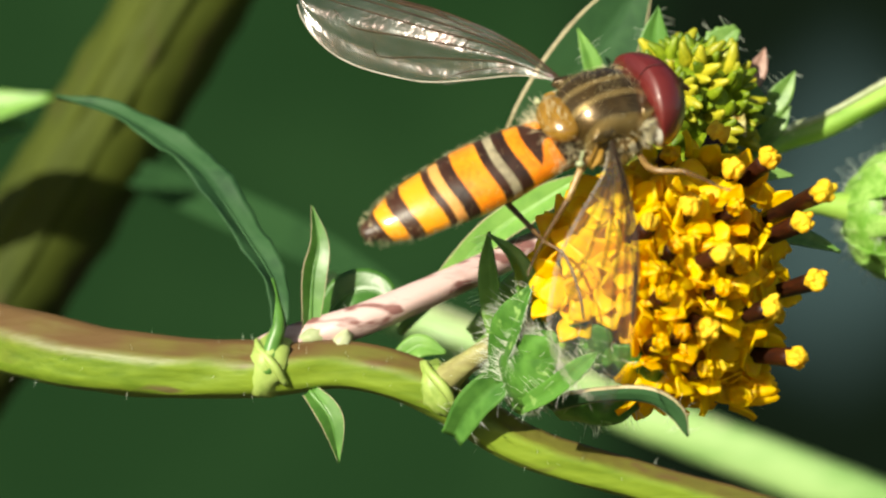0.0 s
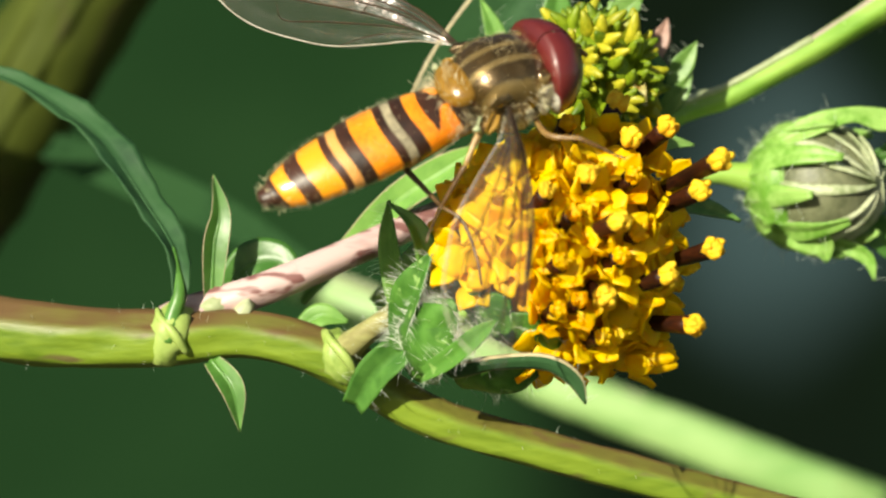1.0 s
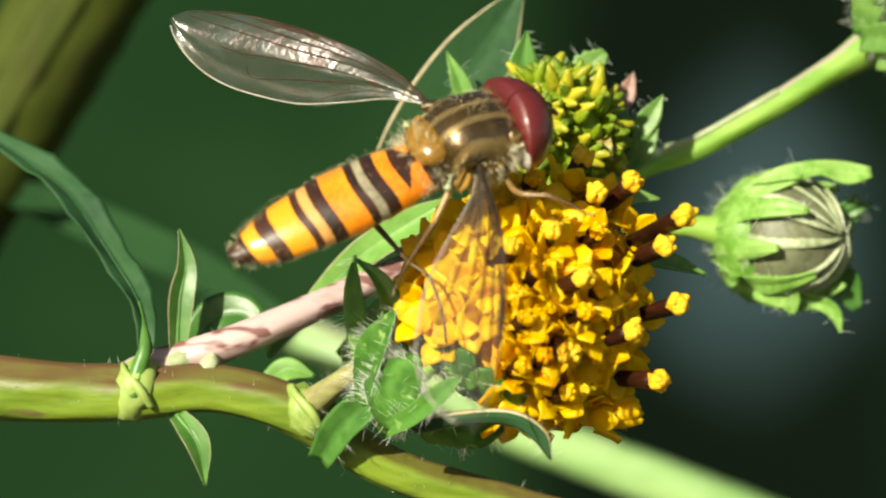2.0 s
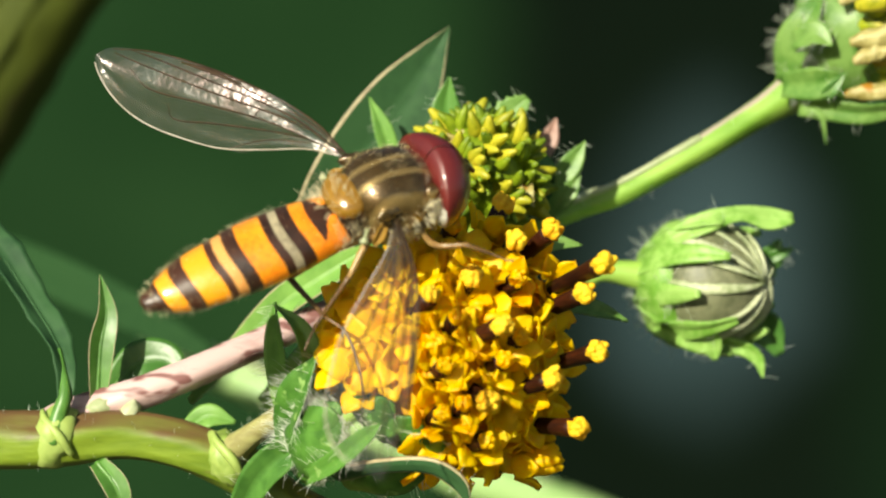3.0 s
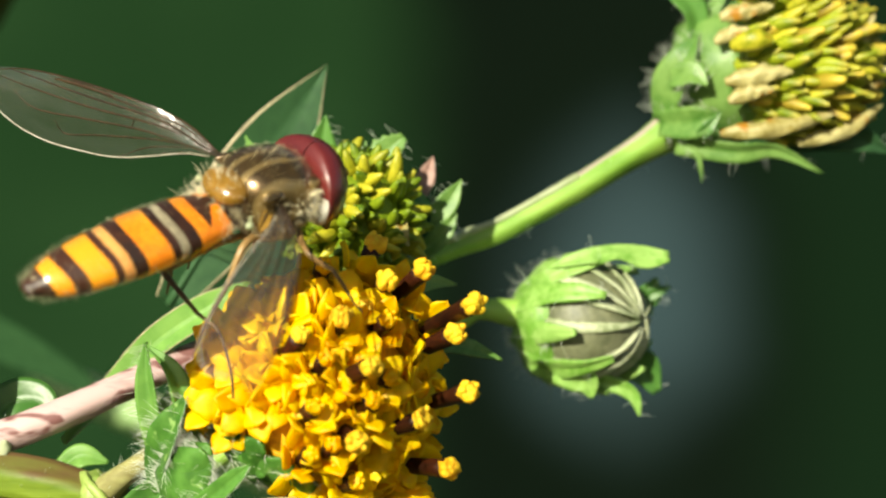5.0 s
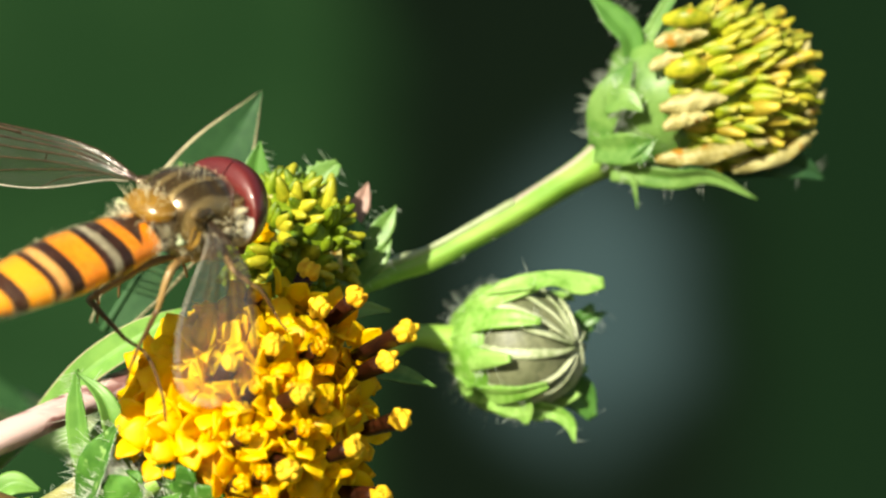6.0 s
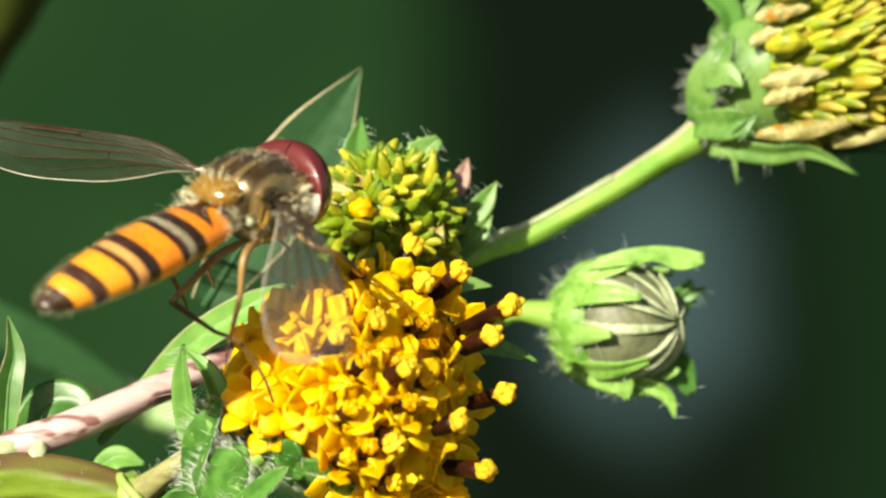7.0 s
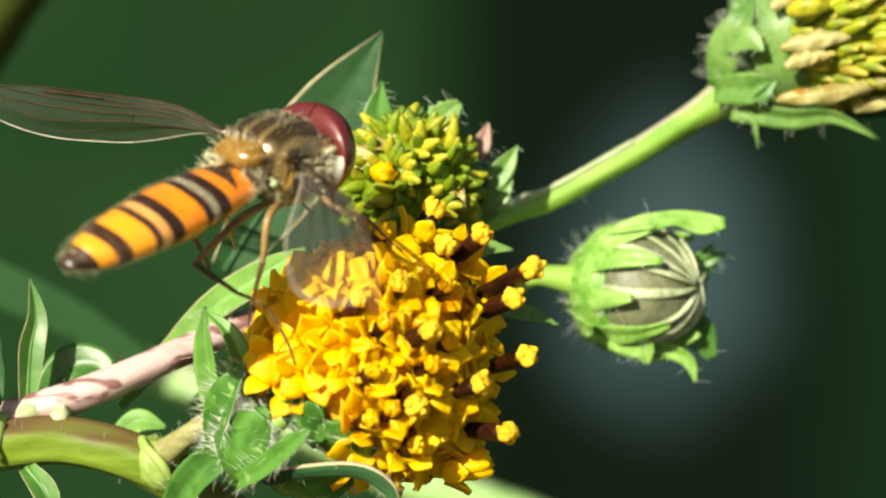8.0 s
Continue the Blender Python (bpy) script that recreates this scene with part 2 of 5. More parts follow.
def wing_material():
    """Clear amber-tinted membrane, faintly dusty, with a sharp gloss that is white in places and rosy in others."""
    m = bpy.data.materials.new("wing_membrane")
    m.use_nodes = True
    n, l = m.node_tree.nodes, m.node_tree.links
    n.remove(n["Principled BSDF"])
    tc = n.new("ShaderNodeTexCoord")
    nz = n.new("ShaderNodeTexNoise")
    nz.inputs["Scale"].default_value, nz.inputs["Detail"].default_value = 1300, 3
    grit = n.new("ShaderNodeTexNoise")
    grit.inputs["Scale"].default_value, grit.inputs["Detail"].default_value = 5200, 1
    for q in (nz, grit):
        l.new(tc.outputs["Object"], q.inputs["Vector"])
    both = n.new("ShaderNodeMath")
    both.operation = "MULTIPLY_ADD"
    l.new(grit.outputs["Fac"], both.inputs[0])
    both.inputs[1].default_value = 0.3
    l.new(nz.outputs["Fac"], both.inputs[2])
    bp = n.new("ShaderNodeBump")
    bp.inputs["Strength"].default_value, bp.inputs["Distance"].default_value = 0.3, 0.00012
    l.new(both.outputs[0], bp.inputs["Height"])
    clear = n.new("ShaderNodeBsdfTransparent")
    clear.inputs["Color"].default_value = (0.99, 0.97, 0.91, 1)
    dust, back = n.new("ShaderNodeBsdfDiffuse"), n.new("ShaderNodeBsdfTranslucent")
    dust.inputs["Color"].default_value = (0.55, 0.53, 0.5, 1)
    back.inputs["Color"].default_value = (0.5, 0.4, 0.25, 1)
    half = n.new("ShaderNodeMixShader")
    half.inputs[0].default_value = 0.4
    l.new(dust.outputs[0], half.inputs[1])
    l.new(back.outputs[0], half.inputs[2])
    haze = n.new("ShaderNodeMapRange")
    haze.inputs["To Min"].default_value, haze.inputs["To Max"].default_value = 0.03, 0.11
    l.new(nz.outputs["Fac"], haze.inputs["Value"])
    film = n.new("ShaderNodeMixShader")
    l.new(haze.outputs[0], film.inputs[0])
    l.new(clear.outputs[0], film.inputs[1])
    l.new(half.outputs[0], film.inputs[2])
    tone = n.new("ShaderNodeValToRGB")
    e = tone.color_ramp.elements
    e[0].position, e[1].position = 0.4, 0.62
    e[0].color, e[1].color = (1, 0.74, 0.76, 1), (1, 0.97, 0.99, 1)
    l.new(nz.outputs["Fac"], tone.inputs[0])
    gloss = n.new("ShaderNodeBsdfGlossy")
    gloss.inputs["Roughness"].default_value = 0.26
    l.new(tone.outputs[0], gloss.inputs["Color"])
    l.new(bp.outputs[0], gloss.inputs["Normal"])
    lw = n.new("ShaderNodeLayerWeight")
    lw.inputs["Blend"].default_value = 0.5
    steep = n.new("ShaderNodeMath")
    steep.operation = "POWER"
    l.new(lw.outputs["Facing"], steep.inputs[0])
    steep.inputs[1].default_value = 4.0
    fr = n.new("ShaderNodeMath")
    fr.operation = "MULTIPLY_ADD"
    l.new(steep.outputs[0], fr.inputs[0])
    fr.inputs[1].default_value, fr.inputs[2].default_value = 0.4, 0.06
    ms = n.new("ShaderNodeMixShader")
    l.new(fr.outputs[0], ms.inputs[0])
    l.new(film.outputs[0], ms.inputs[1])
    l.new(gloss.outputs[0], ms.inputs[2])
    l.new(ms.outputs[0], n["Material Output"].inputs["Surface"])
    return m


WING = wing_material()
EARTH = surf("earth_dark", (0.02, 0.022, 0.012), (0.045, 0.045, 0.022), 0.02, 0.9, 0.5)


def distance_material():
    """Far hedge: dull green, the shade of a hollow painted into it as near-black, and a pale grey-blue patch, all soft
    with distance.
    """
    m = bpy.data.materials.new("distant_hedge")
    m.use_nodes = True
    n, l = m.node_tree.nodes, m.node_tree.links
    p = n["Principled BSDF"]
    p.inputs["Roughness"].default_value, p.inputs["Specular IOR Level"].default_value = 1.0, 0.0
    tc = n.new("ShaderNodeTexCoord")
    nz = n.new("ShaderNodeTexNoise")
    nz.inputs["Scale"].default_value, nz.inputs["Detail"].default_value = 7, 1
    l.new(tc.outputs["Object"], nz.inputs["Vector"])
    warp = n.new("ShaderNodeVectorMath")
    warp.operation = "MULTIPLY_ADD"
    l.new(nz.outputs["Color"], warp.inputs[0])
    warp.inputs[1].default_value = (0.06, 0, 0.06)
    l.new(tc.outputs["Object"], warp.inputs[2])
    sep = n.new("ShaderNodeSeparateXYZ")
    l.new(warp.outputs[0], sep.inputs[0])

    def band(socket, lo, hi):
        r = n.new("ShaderNodeMapRange")
        r.interpolation_type = "SMOOTHSTEP"
        r.inputs["From Min"].default_value, r.inputs["From Max"].default_value = lo, hi
        l.new(socket, r.inputs["Value"])
        return r.outputs[0]

    def over(under, fac, col):
        x = n.new("ShaderNodeMix")
        x.data_type = "RGBA"
        l.new(fac, x.inputs["Factor"])
        if isinstance(under, tuple):
            x.inputs["A"].default_value = (*under, 1)
        else:
            l.new(under, x.inputs["A"])
        x.inputs["B"].default_value = (*col, 1)
        return x.outputs["Result"]

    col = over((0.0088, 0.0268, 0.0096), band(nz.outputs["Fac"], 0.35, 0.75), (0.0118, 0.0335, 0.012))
    # deep shade of the gap in the hedge, put in as colour
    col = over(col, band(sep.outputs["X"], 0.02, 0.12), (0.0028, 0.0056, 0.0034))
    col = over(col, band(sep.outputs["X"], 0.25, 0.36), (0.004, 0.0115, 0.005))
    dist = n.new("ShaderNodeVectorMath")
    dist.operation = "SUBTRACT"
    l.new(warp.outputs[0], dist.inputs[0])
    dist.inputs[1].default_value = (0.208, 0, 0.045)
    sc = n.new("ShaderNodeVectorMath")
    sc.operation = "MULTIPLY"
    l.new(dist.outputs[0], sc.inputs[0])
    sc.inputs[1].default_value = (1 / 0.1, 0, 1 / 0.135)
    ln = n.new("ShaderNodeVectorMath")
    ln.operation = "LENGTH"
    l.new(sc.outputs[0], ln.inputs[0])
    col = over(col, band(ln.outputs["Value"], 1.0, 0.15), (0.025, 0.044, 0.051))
    l.new(col, p.inputs["Base Color"])
    return m


DISTANCE = distance_material()


# ---- builders ----
class Shape:
    """Points and faces of one mesh, in millimetres."""

    def __init__(self):
        self.v, self.f, self.m = [], [], []

    def add(self, verts, faces, mi=0):
        k = len(self.v)
        self.v += [tuple(p) for p in verts]
        self.f += [tuple(i + k for i in q) for q in faces]
        self.m += [mi] * len(faces)
        return self

    def join(self, other, mat=None):
        vs = [mat @ Vector(p) for p in other.v] if mat else other.v
        k = len(self.v)
        self.v += [tuple(p) for p in vs]
        self.f += [tuple(i + k for i in q) for q in other.f]
        self.m += other.m
        return self


def mesh_of(name, shape, mats, smooth=True):
    me = bpy.data.meshes.new(name)
    me.from_pydata([(x * MM, y * MM, z * MM) for x, y, z in shape.v], [], shape.f)
    for m in mats if isinstance(mats, (list, tuple)) else [mats]:
        me.materials.append(m)
    me.polygons.foreach_set("material_index", shape.m)
    me.polygons.foreach_set("use_smooth", [smooth] * len(shape.f))
    me.update()
    return me


def part(name, shape, mats, parent=None, label="", smooth=True):
    ob = new(name, shape if isinstance(shape, bpy.types.Mesh) else mesh_of(name, shape, mats, smooth))
    if parent:
        ob.parent = parent
    if label:
        tagged(ob, label)
    return ob


def thing(name, label, category, at=(0, 0, 0), group="", kind=""):
    ob = new(name)
    ob.empty_display_size = 0.001
    ob.location = Vector(at) * MM
    return tagged(ob, label, category, group, kind)


def spline(pts, n):
    """Points evenly spread on a smooth line through pts."""
    pts = [Vector(p) for p in pts]
    if len(pts) == 2:
        return [pts[0].lerp(pts[1], i / (n - 1)) for i in range(n)]
    ext = [pts[0] * 2 - pts[1], *pts, pts[-1] * 2 - pts[-2]]
    out = []
    for i in range(n):
        u = i / (n - 1) * (len(pts) - 1)
        k = min(int(u), len(pts) - 2)
        s = u - k
        a, b, c, d = ext[k:k + 4]
        out.append(0.5 * (2 * b + (c - a) * s + (2 * a - 5 * b + 4 * c - d) * s * s + (3 * b - a - 3 * c + d) * s ** 3))
    return out


def curve_of(vals, n):
    """n values along a smooth line through vals."""
    return [p.x for p in spline([(v, 0, 0) for v in vals], n)]


def tube(pts, radii, segs=14, n=28, ridges=0, wob=0.0, flat=1.0):
    """A round-ended stalk along pts, with ridges along it and a slightly uneven width."""
    line, rad = spline(pts, n), curve_of(radii, n)
    s = Shape()
    t0 = (line[1] - line[0]).normalized()
    side = t0.orthogonal().normalized()
    rings = []
    for i, p in enumerate(line):
        t = (line[min(i + 1, n - 1)] - line[max(i - 1, 0)]).normalized()
        side = (side - t * side.dot(t)).normalized()
        up = t.cross(side)
        ring = []
        for k in range(segs):
            a = 2 * math.pi * k / segs
            r = rad[i] * (1 + (0.07 * math.cos(ridges * a) if ridges else 0)) * (1 + wob * noise.noise(p * 0.7 + Vector((k * 0.35, 0, 0))))
            ring.append(p + (side * math.cos(a) + up * math.sin(a) * flat) * max(r, 0.002))
        rings.append(ring)
    verts = [q for ring in rings for q in ring]
    faces = [(i * segs + k, i * segs + (k + 1) % segs, (i + 1) * segs + (k + 1) % segs, (i + 1) * segs + k) for i in range(n - 1) for k in range(segs)]
    b, e = len(verts), len(verts) + 1
    verts += [line[0] - t0 * rad[0] * 0.5, line[-1] + (line[-1] - line[-2]).normalized() * rad[-1] * 0.5]
    faces += [(b, (k + 1) % segs, k) for k in range(segs)] + [(e, (n - 1) * segs + k, (n - 1) * segs + (k + 1) % segs) for k in range(segs)]
    return s.add(verts, faces)


def leaf(pts, widths, facing, fold=0.25, thick=0.12, n=22, across=9, teeth=0.0, wave=0.0, edge=False):
    """A blade along pts whose upper face looks along facing, folded along its midrib, with toothed or wavy edges."""
    line, wid = spline(pts, n), curve_of(widths, n)
    facing = Vector(facing).normalized()
    top, bot = [], []
    for i, p in enumerate(line):
        t = (line[min(i + 1, n - 1)] - line[max(i - 1, 0)]).normalized()
        side = t.cross(facing).normalized()
        up = side.cross(t)
        w = max(wid[i], 0.01) * 0.5
        if teeth and 0 < i < n - 1:
            w *= 1 + teeth * (0.5 if i % 3 == 0 else -0.25)
        for k in range(across):
            u = 2 * k / (across - 1) - 1
            u = math.copysign(0.95 if edge is True else edge, u) if edge and 0 < k < across - 1 and (k == 1 or k == across - 2) else u
            h = fold * w * abs(u) ** 1.3 - 0.05 * (1 - abs(u)) ** 6 + wave * w * math.sin(i * 0.9 + 2 * u) * abs(u)
            q = p + side * u * w + up * h
            th = thick * (0.5 + 0.5 * (1 - abs(u)) ** 2) + 0.004
            top.append(q)
            bot.append(q - up * th - up * (0.1 * min(w, 1) * max(0, 1 - 4 * abs(u))))
    m = n * across
    s = Shape()
    faces, mi = [], []
    for i in range(n - 1):
        for k in range(across - 1):
            a = i * across + k
            faces += [(a, a + 1, a + across + 1, a + across), (m + a, m + a + across, m + a + across + 1, m + a + 1)]
            mi += [1 if edge and k in (0, across - 2) else 0] * 2
        for k, r in ((0, False), (across - 1, True)):
            a = i * across + k
            q = (a, a + across, m + a + across, m + a)
            faces.append(q[::-1] if r else q)
            mi.append(1 if edge else 0)
    for i, r in ((0, True), (n - 1, False)):
        for k in range(across - 1):
            a = i * across + k
            q = (a, a + 1, m + a + 1, m + a)
            faces.append(q[::-1] if r else q)
            mi.append(0)
    s.add(top + bot, faces)
    s.m = mi
    return s


def ball(c, r, turn=(0, 0, 0), segs=20, rings=12, bumpy=0.0):
    """A rounded body with radii r at c."""
    m = pose(*c, *turn)
    verts, faces = [], []
    for j in range(1, rings):
        th = math.pi * j / rings
        for k in range(segs):
            ph = 2 * math.pi * k / segs
            d = Vector((math.sin(th) * math.cos(ph), math.sin(th) * math.sin(ph), math.cos(th)))
            g = 1 + bumpy * noise.noise(d * 2.3 + Vector(c))
            verts.append(m @ Vector((d.x * r[0] * g, d.y * r[1] * g, d.z * r[2] * g)))
    faces = [(j * segs + k, j * segs + (k + 1) % segs, (j + 1) * segs + (k + 1) % segs, (j + 1) * segs + k) for j in range(rings - 2) for k in range(segs)]
    faces = [f[::-1] for f in faces]
    a, b = len(verts), len(verts) + 1
    verts += [m @ Vector((0, 0, r[2])), m @ Vector((0, 0, -r[2]))]
    faces += [(a, k, (k + 1) % segs) for k in range(segs)]
    o = (rings - 2) * segs
    faces += [(b, o + (k + 1) % segs, o + k) for k in range(segs)]
    return Shape().add(verts, faces)


def hairs(roots, rng, length, r=0.018, bend=0.3):
    """Fine curved hairs: one for each (point, direction)."""
    s = Shape()
    for p, d in roots:
        p, d = Vector(p), Vector(d).normalized()
        L = length * rng.uniform(0.5, 1.15)
        b = Vector((rng.uniform(-1, 1), rng.uniform(-1, 1), rng.uniform(-1, 1))) * bend
        x = d.orthogonal().normalized()
        y = d.cross(x)
        q = p + d * L * 0.5
        tip = p + d * L + b * L * 0.5
        tri = [(math.cos(a), math.sin(a)) for a in (0, 2.09, 4.19)]
        vs = [p - d * r + (x * c + y * e) * r for c, e in tri] + [q + (x * c + y * e) * r * 0.7 + b * L * 0.15 for c, e in tri] + [tip]
        s.add(vs, [(0, 1, 4, 3), (1, 2, 5, 4), (2, 0, 3, 5), (3, 4, 6), (4, 5, 6), (5, 3, 6)])
    return s


def toward(d, spin=0.0):
    """A turn that takes +z to d."""
    return Vector(d).to_track_quat("Z", "Y").to_matrix().to_4x4() @ Matrix.Rotation(spin, 4, "Z")


def fringe(shape, n, across, rng, count):
    """Roots for hairs along the edges of a blade made by leaf()."""
    out = []
    for _ in range(count):
        i, k = rng.randrange(1, n - 1), rng.choice((0, across - 1))
        p, q = Vector(shape.v[i * across + k]), Vector(shape.v[i * across + across // 2])
        w = Vector(shape.v[(i + 1) * across + k])
        up = Vector(shape.v[i * across + across // 2]) - Vector(shape.v[n * across + i * across + across // 2])
        out.append((p.lerp(w, rng.random()), (p - q).normalized() + up.normalized() * rng.uniform(-0.2, 0.8) + Vector((rng.uniform(-1, 1), rng.uniform(-1, 1), rng.uniform(-1, 1))) * 0.3))
    return out


def on_shape(shape, rng, count, keep=None):
    """Random (point, normal) pairs on a shape."""
    out = []
    faces = [f for f in shape.f]
    for _ in range(count * 6):
        f = rng.choice(faces)
        a, b, c = (Vector(shape.v[i]) for i in f[:3])
        nrm = (b - a).cross(c - a)
        if nrm.length < 1e-9:
            continue
        u, w = rng.random(), rng.random()
        if u + w > 1:
            u, w = 1 - u, 1 - w
        p = a + (b - a) * u + (c - a) * w
        nrm.normalize()
        if keep is None or keep(p, nrm):
            out.append((p, nrm))
        if len(out) >= count:
            break
    return out



# ---- ground and shrubs behind ----
def ground():
    s = Shape()
    n, half = 40, 30000.0
    for j in range(n + 1):
        for i in range(n + 1):
            u, w = (2 * i / n - 1), (2 * j / n - 1)
            x, y = half * u * abs(u), half * w * abs(w)
            s.v.append((x, y, -360 + 8 * noise.noise(Vector((x * 0.01, y * 0.01, 0)))))
    s.f = [(j * (n + 1) + i, j * (n + 1) + i + 1, (j + 1) * (n + 1) + i + 1, (j + 1) * (n + 1) + i) for j in range(n) for i in range(n)]
    s.m = [0] * len(s.f)
    return tagged(part("ground", s, EARTH), "dark bare earth under the plants", "ground", kind="structure")


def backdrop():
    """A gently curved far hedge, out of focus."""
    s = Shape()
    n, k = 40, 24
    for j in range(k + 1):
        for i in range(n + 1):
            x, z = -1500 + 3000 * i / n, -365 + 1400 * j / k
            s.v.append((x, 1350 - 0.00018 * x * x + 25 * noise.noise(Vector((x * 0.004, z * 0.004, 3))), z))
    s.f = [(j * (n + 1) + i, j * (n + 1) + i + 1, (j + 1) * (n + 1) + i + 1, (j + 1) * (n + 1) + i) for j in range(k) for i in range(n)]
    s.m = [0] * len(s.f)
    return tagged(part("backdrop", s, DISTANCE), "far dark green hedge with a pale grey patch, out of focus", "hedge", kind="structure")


def stalk(name, label, pts, radii, mat, segs=16, n=40, ridges=0, wob=0.08, hairy=0, seed=1, category="stem"):
    root = thing(name, label, category)
    shape = tube(pts, radii, segs, n, ridges, wob)
    part("stem_wall", shape, mat, root)
    if hairy:
        rng = random.Random(seed)
        tagged(part("hairs", hairs(on_shape(shape, rng, hairy), rng, 0.3, 0.006), HAIR, root), kind="stuff")
    return root


def leaf_thing(label, pts, widths, facing, mat, **kw):
    root = thing("leaf", label, "leaf")
    part("blade", leaf(pts, widths, facing, **kw), [mat, LEAF_EDGE], root)
    line, wid = spline(pts, 16), curve_of(widths, 16)
    f = Vector(facing).normalized()
    part("midrib", tube([p - f * 0.06 for p in line[:14]], [0.09 + 0.03 * max(wid), 0.05, 0.02], 6, 16), mat, root)
    return root


ground()
backdrop()

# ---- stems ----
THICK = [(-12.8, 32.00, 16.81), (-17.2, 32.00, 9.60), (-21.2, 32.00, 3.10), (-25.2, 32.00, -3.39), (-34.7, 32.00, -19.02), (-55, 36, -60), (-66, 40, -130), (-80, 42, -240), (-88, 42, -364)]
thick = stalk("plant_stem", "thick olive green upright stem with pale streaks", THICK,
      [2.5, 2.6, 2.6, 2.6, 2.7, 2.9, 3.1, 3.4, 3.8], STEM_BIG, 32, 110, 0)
def ridge_along(root, pts, r, off, mat):
    line = spline(pts, 60)
    part("ridge", tube([p + Vector(off) for p in line], [r, r * 1.2, r * 0.9, r * 1.1], 8, 60, 0, 0.15), mat, root)


ridge_along(thick, THICK, 0.3, (-1.1, -2.2, 0), STEM_BIG)
ridge_along(thick, THICK, 0.24, (0.6, -2.45, 0), STEM_BIG)
stalk("branch", "olive green stem, red-brown on its upper side", [(-38, 33, -4.5), (-29.34, 14.00, -2.37), (-19.75, 5.00, -3.23), (-14.72, 2.60, -4.04), (-10.63, 2.20, -4.27), (-7.58, 2.30, -4.15), (-4.91, 2.40, -4.91), (-2.41, 2.60, -6.49), (1.96, 3.20, -7.85), (12.39, 4.78, -10.71)],
      [1.2, 1.15, 1.1, 0.98, 0.84, 0.68, 0.74, 0.64, 0.58, 0.56], STEM_MAIN, 24, 90, 6, 0.1, 160, 3)
stalk("flower_stalk", "pinkish straight stalk turning green at its far end", [(-10.28, 2.50, -3.80), (-9.37, 2.60, -3.47), (-6.46, 2.80, -2.50), (-2.81, 4.20, -0.89), (1.34, 5.86, 0.81), (3.12, 6.50, 1.58)],
      [0.44, 0.52, 0.48, 0.43, 0.38, 0.34], STEM_PINK, 16, 50, 5, 0.08, 40, 5)
UPPER = [(2.94, 6.43, 1.49), (4.57, 6.94, 2.19), (5.99, 7.37, 2.78), (7.33, 7.51, 3.29), (9.89, 7.80, 4.71), (11.74, 8.09, 5.85), (13.15, 8.38, 6.75)]
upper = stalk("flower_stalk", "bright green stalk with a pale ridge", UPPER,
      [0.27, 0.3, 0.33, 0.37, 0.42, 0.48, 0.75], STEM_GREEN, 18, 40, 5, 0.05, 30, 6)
ridge_along(upper, UPPER[1:5], 0.12, (-0.14, -0.25, 0.27), SHEATH)
PALE = [(-12.94, 50.00, -2.97), (-7.46, 49.00, -4.83), (0.45, 48.00, -8.04), (13.61, 47.00, -13.08), (30.99, 47.00, -19.69)]
pale = stalk("plant_stem", "pale green smooth stem passing behind the flower", PALE,
      [0.8, 1.0, 1.2, 1.32, 1.4], STEM_PALE, 18, 60, 4)
ridge_along(pale, PALE, 0.2, (0.25, -0.75, 0.85), SHEATH)
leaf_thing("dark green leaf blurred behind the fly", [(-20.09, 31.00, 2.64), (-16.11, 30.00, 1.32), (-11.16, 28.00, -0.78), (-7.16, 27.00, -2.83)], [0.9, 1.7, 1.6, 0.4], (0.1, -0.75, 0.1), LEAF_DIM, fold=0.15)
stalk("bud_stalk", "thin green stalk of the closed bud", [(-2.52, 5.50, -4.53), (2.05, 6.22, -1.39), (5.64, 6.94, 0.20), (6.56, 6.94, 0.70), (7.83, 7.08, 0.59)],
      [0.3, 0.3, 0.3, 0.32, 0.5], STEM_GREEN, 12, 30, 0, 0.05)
stalk("petiole", "short brownish stalk in the fork of two stems", [(-4.88, 2.00, -4.67), (-3.92, 1.20, -3.92), (-2.85, 1.00, -3.26), (-1.38, 1.20, -2.61)],
      [0.5, 0.32, 0.36, 0.6], surf("stalk_brown_green", (0.16, 0.13, 0.05), (0.36, 0.36, 0.14), 0.8, 0.5, 0.3, stretch=(0.3, 1, 1)), 14, 24, 6, 0.1, 40, 8)


def node_sheaths():
    """Swollen pale joints where leaves and stalks leave the stem."""
    for label, c, r, turn in (("pale swollen joint of the stem with a cream sheath", (-9.85, 1.90, -4.13), (0.75, 0.75, 0.95), (0, 15, 0)),
                              ("pale green swollen fork of the stem", (-4.88, 2.00, -4.77), (0.6, 0.6, 0.85), (0, -25, 0))):
        root = thing("stem_joint", label, "stem joint", c)
        part("swelling", ball((0, 0, 0), r, turn, bumpy=0.25), JOINT, root)
        part("sheath", tube([(0.5, -0.45, -0.5), (0.2, -0.68, 0.0), (-0.25, -0.5, 0.5), (-0.4, -0.1, 0.75)], [0.1, 0.16, 0.14, 0.08], 8, 14, 0, 0.3), JOINT, root)


node_sheaths()
bump = thing("side_bud", "small cream axillary bud on the stem joint", "bud", (-7.76, 2.20, -3.57))
part("scale", ball((0, 0, 0.1), (0.3, 0.3, 0.42), (0, 30, 0), bumpy=0.2), SHEATH, bump)
part("scale", ball((-0.9, 0.2, 0.25), (0.55, 0.4, 0.3), (0, -20, 0), bumpy=0.2), SHEATH, bump)

